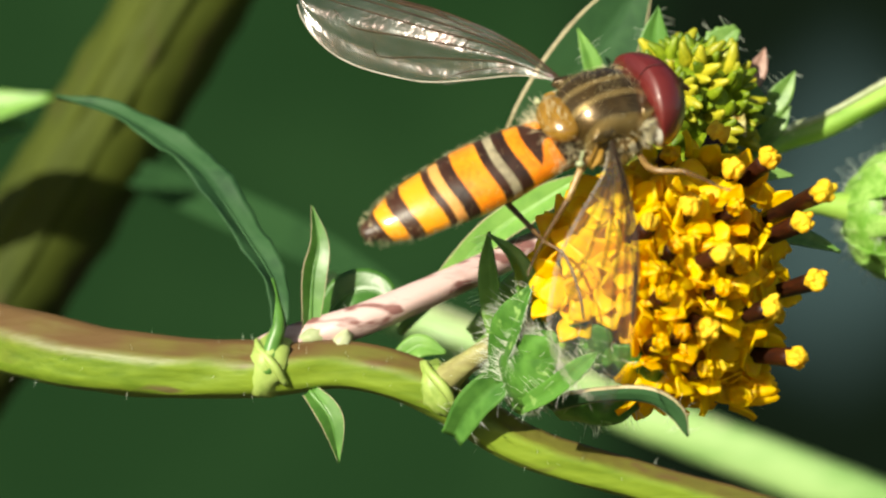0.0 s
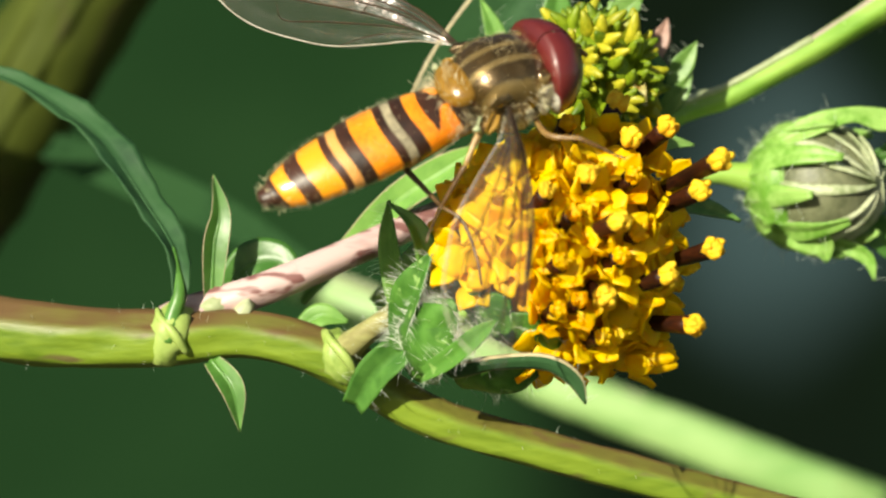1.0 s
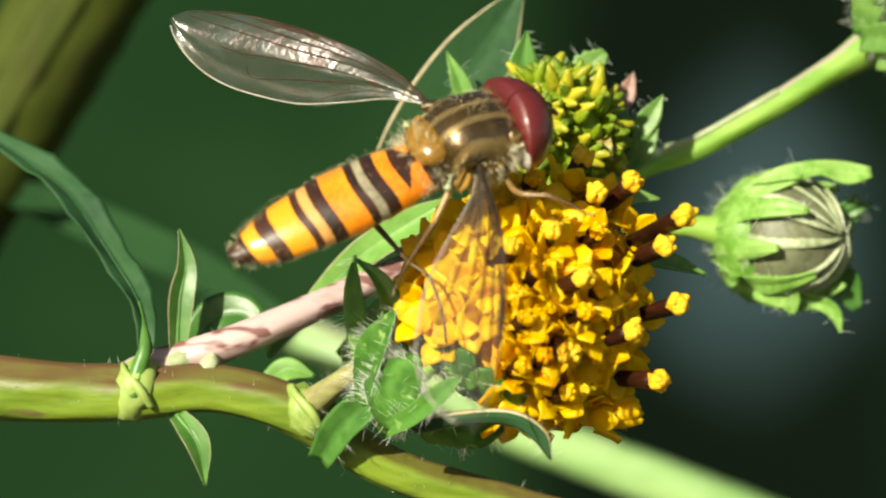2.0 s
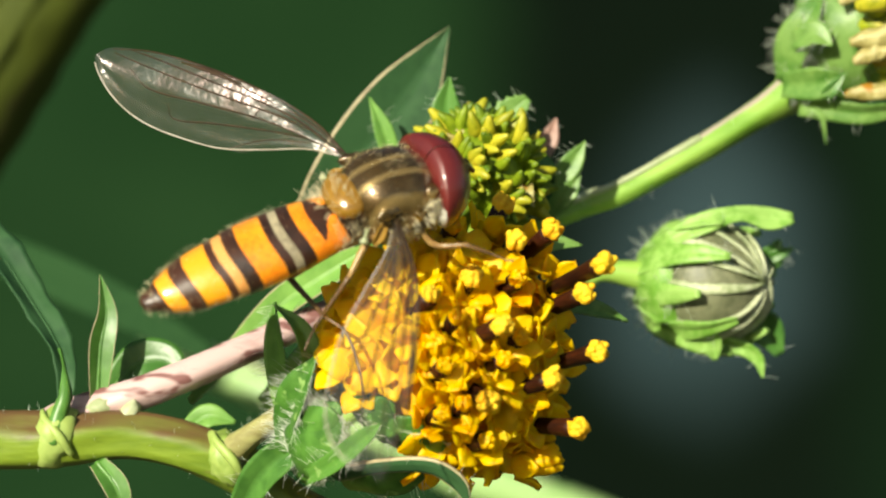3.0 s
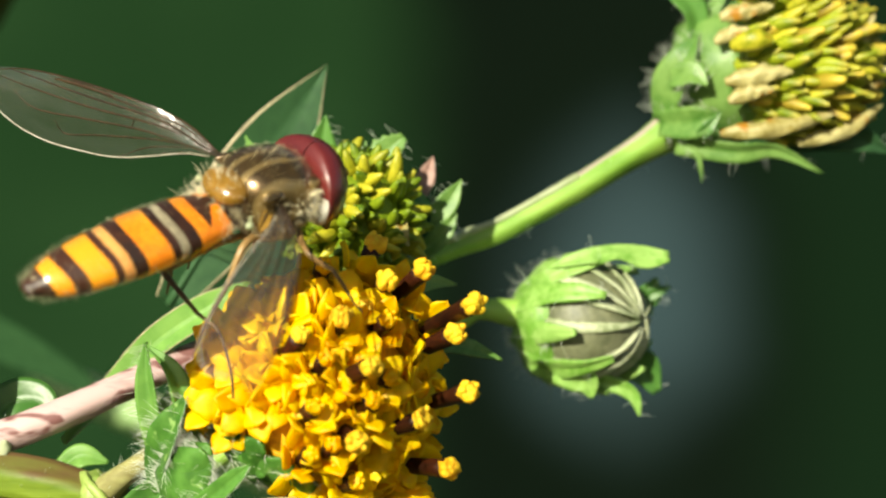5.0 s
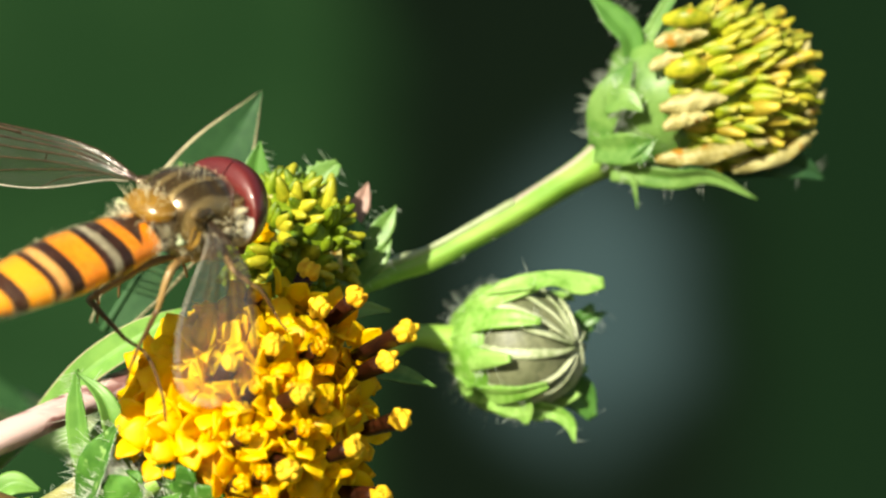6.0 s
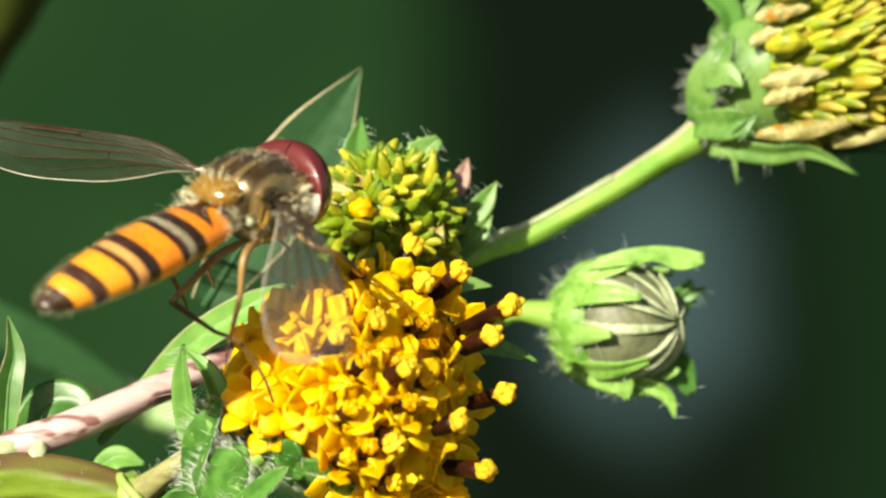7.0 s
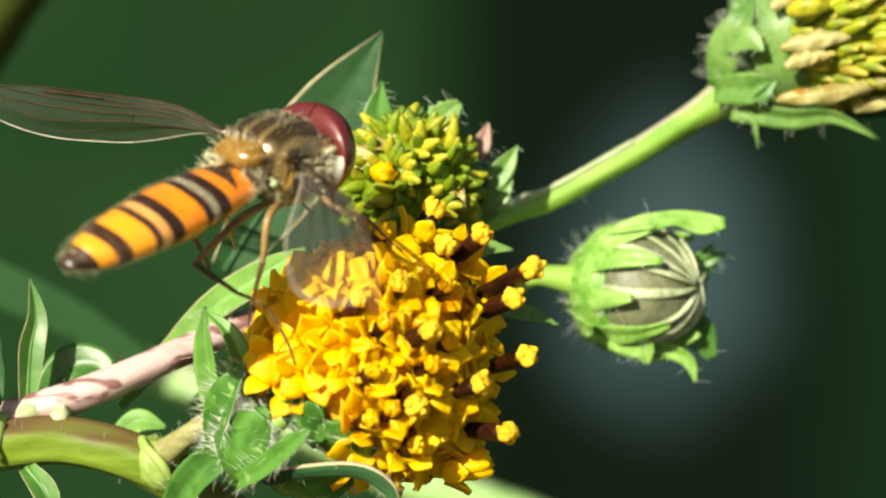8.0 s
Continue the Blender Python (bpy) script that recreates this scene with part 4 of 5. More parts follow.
def upper_flower():
    rng = random.Random(31)
    C = Vector((16.25, 8.38, 8.66))
    axis = Vector((0.93, -0.3, 0.16)).normalized()
    m = toward(axis)
    root = thing("flower", "yellow-green flower head going over, with withered cream rays", "flower")
    part("receptacle", Shape().join(ball((0, 0, 0), (2.4, 2.4, 2.6), bumpy=0.08), Matrix.Translation(C) @ m), GREEN_DISC, root)
    meshes = [club_mesh("floret", 80 + k, 1.3, 0.32, OLD_OLIVE, 0.3) for k in range(6)] + [club_mesh("floret", 90 + k, 1.25, 0.36, OLD_BROWN, 0.45) for k in range(2)] + [club_mesh("floret", 96 + k, 1.3, 0.28, YELLOW_GREEN, 0.35) for k in range(2)]
    for d in spread(290, axis, 124, rng, 0.09):
        out = (m.inverted().to_3x3() @ d)
        p = C + m.to_3x3() @ Vector((out.x * 2.15, out.y * 2.15, out.z * 2.35))
        f = part("floret", rng.choice(meshes), None, root)
        f.matrix_local = Matrix.Translation(p * MM) @ toward(d * 0.45 + axis * 0.75 + Vector((rng.uniform(-0.2, 0.2), rng.uniform(-0.2, 0.2), rng.uniform(-0.2, 0.2))), rng.uniform(0, 6.28)) @ Matrix.Diagonal((*[rng.uniform(0.62, 0.9)] * 2, rng.uniform(0.75, 1.15), 1))
    for pts, w in (([(14.11, 6.30, 6.35), (15.79, 5.90, 6.52), (17.77, 6.10, 6.93)], 0.75), ([(16.67, 6.70, 6.06), (18.27, 6.70, 6.51), (19.46, 7.00, 7.30)], 0.6),
                   ([(14.17, 5.75, 7.91), (15.34, 5.45, 8.19), (16.31, 5.50, 8.20)], 0.8), ([(14.03, 5.90, 9.95), (14.84, 5.60, 10.20), (15.72, 5.60, 10.26)], 0.75),
                   ([(14.27, 5.80, 7.30), (15.00, 5.50, 7.62), (15.70, 5.50, 7.62)], 0.7), ([(13.87, 6.00, 9.17), (14.43, 5.70, 9.48), (15.02, 5.60, 9.47)], 0.6),
                   ([(18.85, 7.22, 9.15), (19.09, 7.22, 9.69), (19.29, 7.30, 10.20)], 0.35), ([(19.12, 7.22, 7.81), (19.48, 7.22, 8.17), (19.83, 7.37, 8.67)], 0.3)):
        part("withered_ray", leaf(pts, [0.3, w * 0.8, w * 0.7, 0.12], (-0.1, -1, 0.3), -0.85, 0.2, wave=0.4), CREAM, root, "withered cream ray")
    for pts in ([(14.43, 5.70, 8.96), (15.05, 5.35, 9.12), (15.59, 5.40, 9.13)], [(14.40, 6.00, 10.67), (15.02, 5.60, 10.73), (15.72, 5.60, 10.70)]):
        part("floret", tube(pts, [0.2, 0.34, 0.16], 10, 10, 0, 0.3), YELLOW_GREEN, root, "yellow closed floret")
    part("involucre", Shape().join(ball((0, 0, -1.45), (2.42, 2.42, 2.0), segs=28, rings=16, bumpy=0.12), Matrix.Translation(C) @ m), BRACT_PALE, root, "pale green hairy cup")
    cup_bracts(root, C, axis, 2.42, 1.7, 9, 0.62, BRACT_PALE, 200)
    for k, (pts, w, f, mt, h) in enumerate((
            ([(12.48, 7.66, 6.77), (12.65, 7.08, 7.88), (13.05, 6.79, 8.74), (13.52, 6.94, 9.47)], [0.6, 1.2, 0.9, 0.1], (-0.6, -1, 0.1), BRACT_PALE, 110),
            ([(13.60, 7.37, 8.99), (13.48, 7.22, 10.22), (12.86, 7.22, 10.94), (12.14, 7.22, 11.69)], [0.45, 0.9, 0.85, 0.05], (0.3, -1, 0.2), LEAF, 25),
            ([(13.48, 7.66, 9.21), (14.17, 7.51, 10.45), (14.80, 7.51, 11.52), (15.51, 7.51, 12.60)], [0.5, 0.45, 0.4, 0.05], (-0.4, -1, 0), BRACT_PALE, 10),
            ([(12.32, 7.22, 6.64), (13.38, 6.22, 6.64), (14.03, 5.93, 6.88)], [0.8, 1.0, 0.05], (0, -1, -0.1), BRACT_PALE, 30),
            ([(12.63, 6.94, 8.04), (13.23, 6.36, 8.16), (13.72, 6.14, 7.78)], [0.6, 0.9, 0.05], (0, -1, 0.3), BRACT_PALE, 20),
            ([(12.83, 7.08, 6.00), (14.68, 6.50, 5.69), (16.0, 6.65, 5.75), (17.5, 6.79, 5.05)], [0.7, 0.7, 0.45, 0.05], (0, -0.9, -0.5), BRACT_PALE, 10),
            ([(15.10, 7.66, 5.96), (17.62, 7.66, 6.32), (18.88, 7.66, 6.23), (19.95, 7.94, 5.77)], [0.8, 1.0, 0.9, 0.05], (0, -1, -0.3), LEAF_DARK, 10),
            ([(13.16, 6.94, 5.90), (13.49, 6.79, 5.62), (13.66, 6.94, 4.74)], [0.25, 0.2, 0.03], (0, -1, -0.3), BRACT_PALE, 6),
            ([(13.47, 6.22, 6.20), (13.70, 6.00, 6.44), (14.12, 5.93, 6.96)], [0.35, 0.4, 0.03], (0, -1, 0), LEAF, 5))):
        bract(root, pts, w, f, mt, h, 50 + k)
    return root


def closed_bud():
    rng = random.Random(41)
    C = Vector((9.89, 7.15, 0.34))
    axis = Vector((0.82, -0.56, 0.05)).normalized()
    m = Matrix.Translation(C) @ toward(axis)
    root = thing("flower_bud", "closed flower bud with grey folded rays in green bracts", "bud")
    part("core", Shape().join(ball((0, 0, 0), (1.93, 1.93, 1.98), segs=28, rings=16), m), BUD_DARK, root, "dark folded heart")

    def meridian(phi, u0, u1, r, n=6, twist=0.0):
        out = []
        for i in range(n):
            u = u0 + (u1 - u0) * i / (n - 1)
            th = math.pi * (1 - u)
            ph = phi + twist * u
            out.append(m @ Vector((r * math.sin(th) * math.cos(ph), r * math.sin(th) * math.sin(ph), (r + 0.15) * math.cos(th))))
        return out

    for k in range(14):
        ph = 2 * math.pi * (k + rng.uniform(-0.25, 0.25)) / 14
        mid = m.to_3x3() @ Vector((math.cos(ph), math.sin(ph), 0.3))
        part("folded_ray", leaf(meridian(ph, 0.4, 0.99, rng.uniform(1.9, 2.02), 8, rng.uniform(0.7, 1.1)), [0.55, 0.6, 0.45, 0.24, 0.08], mid, -0.5, 0.12, 14, 5), BUD_GREY, root)
    for k in range(10):
        ph = 2 * math.pi * (k + 0.3) / 10 + rng.uniform(-0.08, 0.08)
        mid = m.to_3x3() @ Vector((math.cos(ph), math.sin(ph), 0))
        end = rng.uniform(0.6, 0.78)
        pts = meridian(ph, 0.04, end, 2.2, 6)
        pts[-1] += mid * 0.3
        pts[-2] += mid * 0.1
        bract(root, pts, [0.5, 0.82, 0.86, 0.78, 0.6, 0.22], mid, BUD_GREEN, 24, 70 + k, fold=rng.uniform(-0.35, 0.1), thick=0.16, wave=0.12)
    for k, (pts, w, f) in enumerate((([(8.45, 6.30, 1.64), (9.63, 5.90, 2.20), (10.78, 5.90, 2.51), (11.69, 6.00, 2.34), (12.46, 6.00, 2.38)], [0.5, 0.7, 0.5, 0.75, 0.35], (-0.1, -1, 0.4)),
                                     ([(8.12, 6.50, -1.05), (9.11, 5.93, -1.25), (9.81, 5.93, -1.53), (10.04, 6.07, -2.06)], [0.5, 0.9, 0.85, 0.1], (0, -1, -0.5)),
                                     ([(10.09, 6.65, -1.55), (10.87, 6.50, -1.67), (11.40, 6.50, -2.02), (11.58, 6.50, -2.64)], [0.6, 0.5, 0.4, 0.06], (0, -1, -0.4)),
                                     ([(10.91, 7.37, -0.88), (11.72, 7.37, -1.06), (12.28, 7.51, -1.92)], [0.7, 1.2, 0.3], (0, -1, -0.2)),
                                     ([(11.52, 7.80, 0.74), (12.03, 7.66, 1.19), (12.30, 7.66, 1.73)], [0.4, 0.8, 0.1], (0.2, -1, 0)),
                                     ([(11.76, 7.66, 1.01), (12.22, 7.51, 1.24), (12.73, 7.51, 1.46)], [0.3, 0.4, 0.05], (0.2, -1, 0)))):
        bract(root, pts, w, f, BUD_GREEN if k < 3 else LEAF, 8, 90 + k, thick=0.2)
    cup = ball((0, 0, -0.72), (2.02, 2.02, 1.4), segs=28, rings=16, bumpy=0.08)
    c2 = part("base", Shape().join(cup, m), BUD_GREEN, root)
    tagged(part("hairs", hairs([q for q in on_shape(Shape().join(ball((0, 0, -0.9), (1.95, 1.95, 1.4)), m), rng, 190, lambda p, nn: nn.dot(axis) < -0.1)], rng, 0.6, 0.006), HAIR, c2), kind="stuff")
    return root


main_flower()
back_flower()
upper_flower()
closed_bud()


# ---- the hoverfly (its own space: x ahead, y to its left, z up) ----
def abdomen_parts(root):
    """Five overlapping back plates, banded in orange, black, silver and buff."""
    O_, B_, G_, U_ = 0, 1, 2, 3
    n_side = 72
    plates = (((0.0, 0.06, G_), (0.06, 0.1, B_), (0.1, 0.275, O_), (0.275, 0.335, B_)), ((0.335, 0.376, G_), (0.376, 0.418, B_), (0.418, 0.54, O_), (0.54, 0.602, B_)),
              ((0.602, 0.648, U_), (0.648, 0.684, B_), (0.684, 0.795, O_), (0.795, 0.862, B_)), ((0.862, 0.935, O_), (0.935, 0.96, B_)), ((0.96, 1.0, B_),))
    widths = curve_of([0.62, 0.8, 0.93, 1.02, 1.06, 1.07, 1.03, 0.96, 0.85, 0.66, 0.26], 201)

    def ring_at(s, lift=0.0):
        w = widths[min(200, max(0, round(s * 200)))] + lift
        return -1.05 - 6.0 * s, w, w * 0.6, -0.42 - 0.95 * s - 0.18 * s * s

    for p, bands in enumerate(plates):
        s = Shape()
        cuts = [(bands[0][0], None)]
        for lo, hi, mi in bands:
            steps = max(2, round((hi - lo) / (0.006 if lo < 0.2 else 0.012)))
            cuts += [(lo + (hi - lo) * (i + 1) / steps, mi) for i in range(steps)]
        first, last = bands[0][0], bands[-1][1]
        for u, _ in cuts:
            for k in range(n_side):
                a = 2 * math.pi * k / n_side
                back = max(0, math.cos(a))
                x, w, h, z = ring_at(u, 0.012 + 0.035 * (u - first) / (last - first))
                bow = (0.05 * math.cos(3.1 * a) + 0.035 * noise.noise(Vector((a * 1.2, u * 9, p)))) * back if 0.1 < u < 0.93 else 0
                s.v.append((x - bow + 0.22 * (1 - back), w * math.sin(a), z + h * math.cos(a)))
        for i in range(len(cuts) - 1):
            for k in range(n_side):
                s.f.append((i * n_side + k, (i + 1) * n_side + k, (i + 1) * n_side + (k + 1) % n_side, i * n_side + (k + 1) % n_side))
                u, a = cuts[i][0], abs((k + 0.5) / n_side * 2 * math.pi)
                a = min(a, 2 * math.pi - a)
                mark = u < 0.205 and a < (0.9 - 9 * u if u < 0.075 else 0.22 + 0.85 * max(0, (u - 0.12) / 0.085))
                s.m.append(G_ if a > 2.0 else B_ if mark else cuts[i + 1][1])
        part("tergite", s, [ORANGE, BLACK, GREYBAND, BUFF], root, "banded orange and black plate")
    steps = (0.02, 0.15, 0.3, 0.5, 0.7, 0.88, 0.98)
    belly = tube([(-0.5, 0, -0.45), *[(ring_at(u)[0], 0, ring_at(u)[3]) for u in steps]], [0.6, *[ring_at(u)[1] * 0.57 for u in steps]], 20, 30)
    part("belly", belly, GREYBAND, root)
    x, w, h, z = ring_at(0.985)
    part("tail_tip", ball((x + 0.06, 0, z), (0.22, 0.3, 0.2), bumpy=0.3), BLACK, root)
    rng = random.Random(5)
    roots = []
    for count, lo, hi, a0, a1, lean in ((260, 0.82, 1.0, 0.0, 3.14, -0.7), (300, 0.0, 0.85, 0.9, 2.2, -0.8), (160, 0.0, 0.9, 0.0, 1.2, -2.2)):
        for _ in range(count):
            u, a = rng.uniform(lo, hi), rng.uniform(a0, a1) * rng.choice((-1, 1))
            x, w, h, z = ring_at(u)
            roots.append(((x, w * math.sin(a), z + h * math.cos(a)), (lean, math.sin(a), math.cos(a))))
    tagged(part("hairs", hairs(roots, rng, 0.18, 0.0045, 0.8), FUZZ, root), kind="stuff")
    waist = []
    for _ in range(320):
        u, a = rng.uniform(-0.06, 0.13), rng.uniform(0.6, 1.9) * rng.choice((-1, 1))
        x, w, h, z = ring_at(max(u, 0))
        waist.append(((x - 6 * min(u, 0), w * math.sin(a), z + h * math.cos(a)), (-0.5, math.sin(a), 0.6 + math.cos(a))))
    tagged(part("hairs", hairs(waist, rng, 0.5, 0.008, 0.7), FUZZ, root, "long golden hair at the waist"), kind="stuff")


def wing_outline(u):
    """Leading and trailing edge at the fraction u of the wing's length."""
    v = min(1.0, max(0.0, u))
    lead = 0.3 * min(1, v / 0.3) + 0.25 * math.sin(math.pi * v)
    trail = -(0.12 + 3.3 * (v ** 0.85) * (1 - v) ** 0.42 * (0.12 + 0.88 * min(1, v / 0.36) ** 1.4))
    close = math.sqrt(max(0.0, 1 - max(0.0, (v - 0.62) / 0.38) ** 2.4))
    return -0.75 * v * v + lead * close, -0.75 * v * v + trail * (0.3 + 0.7 * close)


def wing(root, label, side):
    L, nu, nv = 8.4, 44, 22
    verts, faces = [], []
    place = lambda u, w: Vector((u * L, wing_outline(u)[1] + (wing_outline(u)[0] - wing_outline(u)[1]) * w, side * ((0.024 * math.sin(w * 13 + 1.5 * u) + 0.01 * math.sin(w * 29 - 4 * u)) * (1 - 0.5 * u) + 0.03 * math.sin(u * 9 + w * 3) - 0.42 * (max(0, w - 0.45) / 0.55) ** 2.2 * min(1, u / 0.2) + 0.2 * (w - 0.5) * (0.3 - u) - 0.3 * u * u)))
    for i in range(nu + 1):
        u = 0.005 + 0.994 * (i / nu)
        for k in range(nv + 1):
            verts.append(place(u, k / nv))
    faces = [(i * (nv + 1) + k, (i + 1) * (nv + 1) + k, (i + 1) * (nv + 1) + k + 1, i * (nv + 1) + k + 1) for i in range(nu) for k in range(nv)]
    w = new("wing", mesh_of("wing", Shape().add(verts, faces), WING))
    w.parent = root
    tagged(w, label)
    vein = lambda pts, r: tube([place(u, v) for u, v in pts], [min(0.75 * q, 0.034) for q in r], 5, 18)
    for pts, r in (([(0.0, 0.9), (0.2, 1.0), (0.5, 1.0), (0.8, 1.0), (0.97, 0.95)], [0.05, 0.06, 0.05, 0.03, 0.015]),
                   ([(0.03, 0.8), (0.2, 0.92), (0.45, 0.93), (0.62, 0.99)], [0.03, 0.04, 0.035, 0.02]),
                   ([(0.02, 0.6), (0.25, 0.83), (0.55, 0.86), (0.8, 0.92), (0.9, 0.97)], [0.04, 0.045, 0.04, 0.03, 0.015]),
                   ([(0.17, 0.76), (0.3, 0.74), (0.55, 0.74), (0.8, 0.78), (0.95, 0.85)], [0.02, 0.04, 0.04, 0.03, 0.015]),
                   ([(0.04, 0.45), (0.3, 0.58), (0.55, 0.57), (0.76, 0.5), (0.86, 0.66)], [0.03, 0.035, 0.035, 0.03, 0.015]),
                   ([(0.16, 0.46), (0.28, 0.4), (0.5, 0.33), (0.64, 0.22), (0.68, 0.42)], [0.02, 0.03, 0.03, 0.025, 0.012]),
                   ([(0.36, 0.74), (0.37, 0.58)], [0.025, 0.025]), ([(0.14, 0.35), (0.3, 0.2), (0.42, 0.02)], [0.02, 0.025, 0.012])):
        part("vein", vein(pts, r), VEIN, w)
    part("stigma", leaf([place(u, 0.965) + Vector((0, 0, 0.012)) for u in (0.46, 0.58, 0.7)], [0.02, 0.13, 0.02], (0, 0, 1), 0, 0.02, 10, 3), VEIN, w, "brown spot on the leading edge")
    rim = tube([place(u, 0.0) for u in (0.06, 0.15, 0.3, 0.45, 0.6, 0.72, 0.82, 0.9, 0.95, 0.975, 0.99)], [0.018, 0.021, 0.022, 0.022, 0.022, 0.022, 0.02], 5, 40)
    part("wing_rim", rim, RIM, w, "pale wing edge")
    return w


def leg(root, pts, radii, name="leg"):
    radii = [0.72 * r for r in radii]
    g = part(name, tube(pts[:3], radii[:3], 8, 14), LEG, root)
    part("tibia", tube(pts[2:4], [radii[2] * 1.1, radii[3]], 8, 8), LEG_DARK, g)
    part("foot", tube(pts[3:], [radii[3], radii[3] * 0.7, 0.03][:max(2, len(pts) - 3)], 6, 12, 0, 0.3), LEG_DARK, g)
    return g


def head_half(sd, first, front, behind, grow, rim=False):
    """One half of the domed head, that meets the other along the crown: an eye, or the dusted rim behind it."""
    s = Shape()
    nu, nv = 30, 24
    for i in range(nu + 1):
        a = first + (math.pi / 2 - first) * i / nu          # from the hind edge round the front
        for k in range(nv + 1):
            e = math.pi * (k / nv - 0.5)
            d = Vector((math.sin(a), math.cos(a) * math.cos(e), math.cos(a) * math.sin(e)))
            x = d.x * (front if d.x > 0 else behind)
            low = min(1, max(0, 0.4 - 0.8 * d.z + 0.35 * d.y))
            x *= 1 if d.x > 0 else low if rim else 1 - 0.75 * low
            s.v.append((1.42 + x - 0.3 * d.y * d.y, sd * (0.02 + 1.5 * grow * d.y), -0.08 + 1.18 * grow * d.z))
    q = [(i * (nv + 1) + k, (i + 1) * (nv + 1) + k, (i + 1) * (nv + 1) + k + 1, i * (nv + 1) + k + 1) for i in range(nu) for k in range(nv)]
    s.f, s.m = [f if sd > 0 else f[::-1] for f in q], [0] * len(q)
    return s


def thorax_shape():
    """A boxy dome, broadest behind the shoulders, with a shallow cross groove at mid length."""
    s = ball((0, 0, 0), (1, 1, 1), segs=56, rings=36)
    out = []
    for x, y, z in s.v:
        b = lambda q: math.copysign(abs(q) ** 0.86, q)
        groove = 0.035 * math.exp(-((x + 0.02 - 0.12 * abs(y)) / 0.07) ** 2) * min(1, abs(y) * 1.6)
        w = 1.27 - 0.12 * x - 0.05 * x * x
        out.append((0.06 + 1.34 * b(x), w * b(y) * (1 - groove), -0.05 + (1.1 - 0.06 * x) * b(z) * (1 - groove)))
    s.v = out
    return s


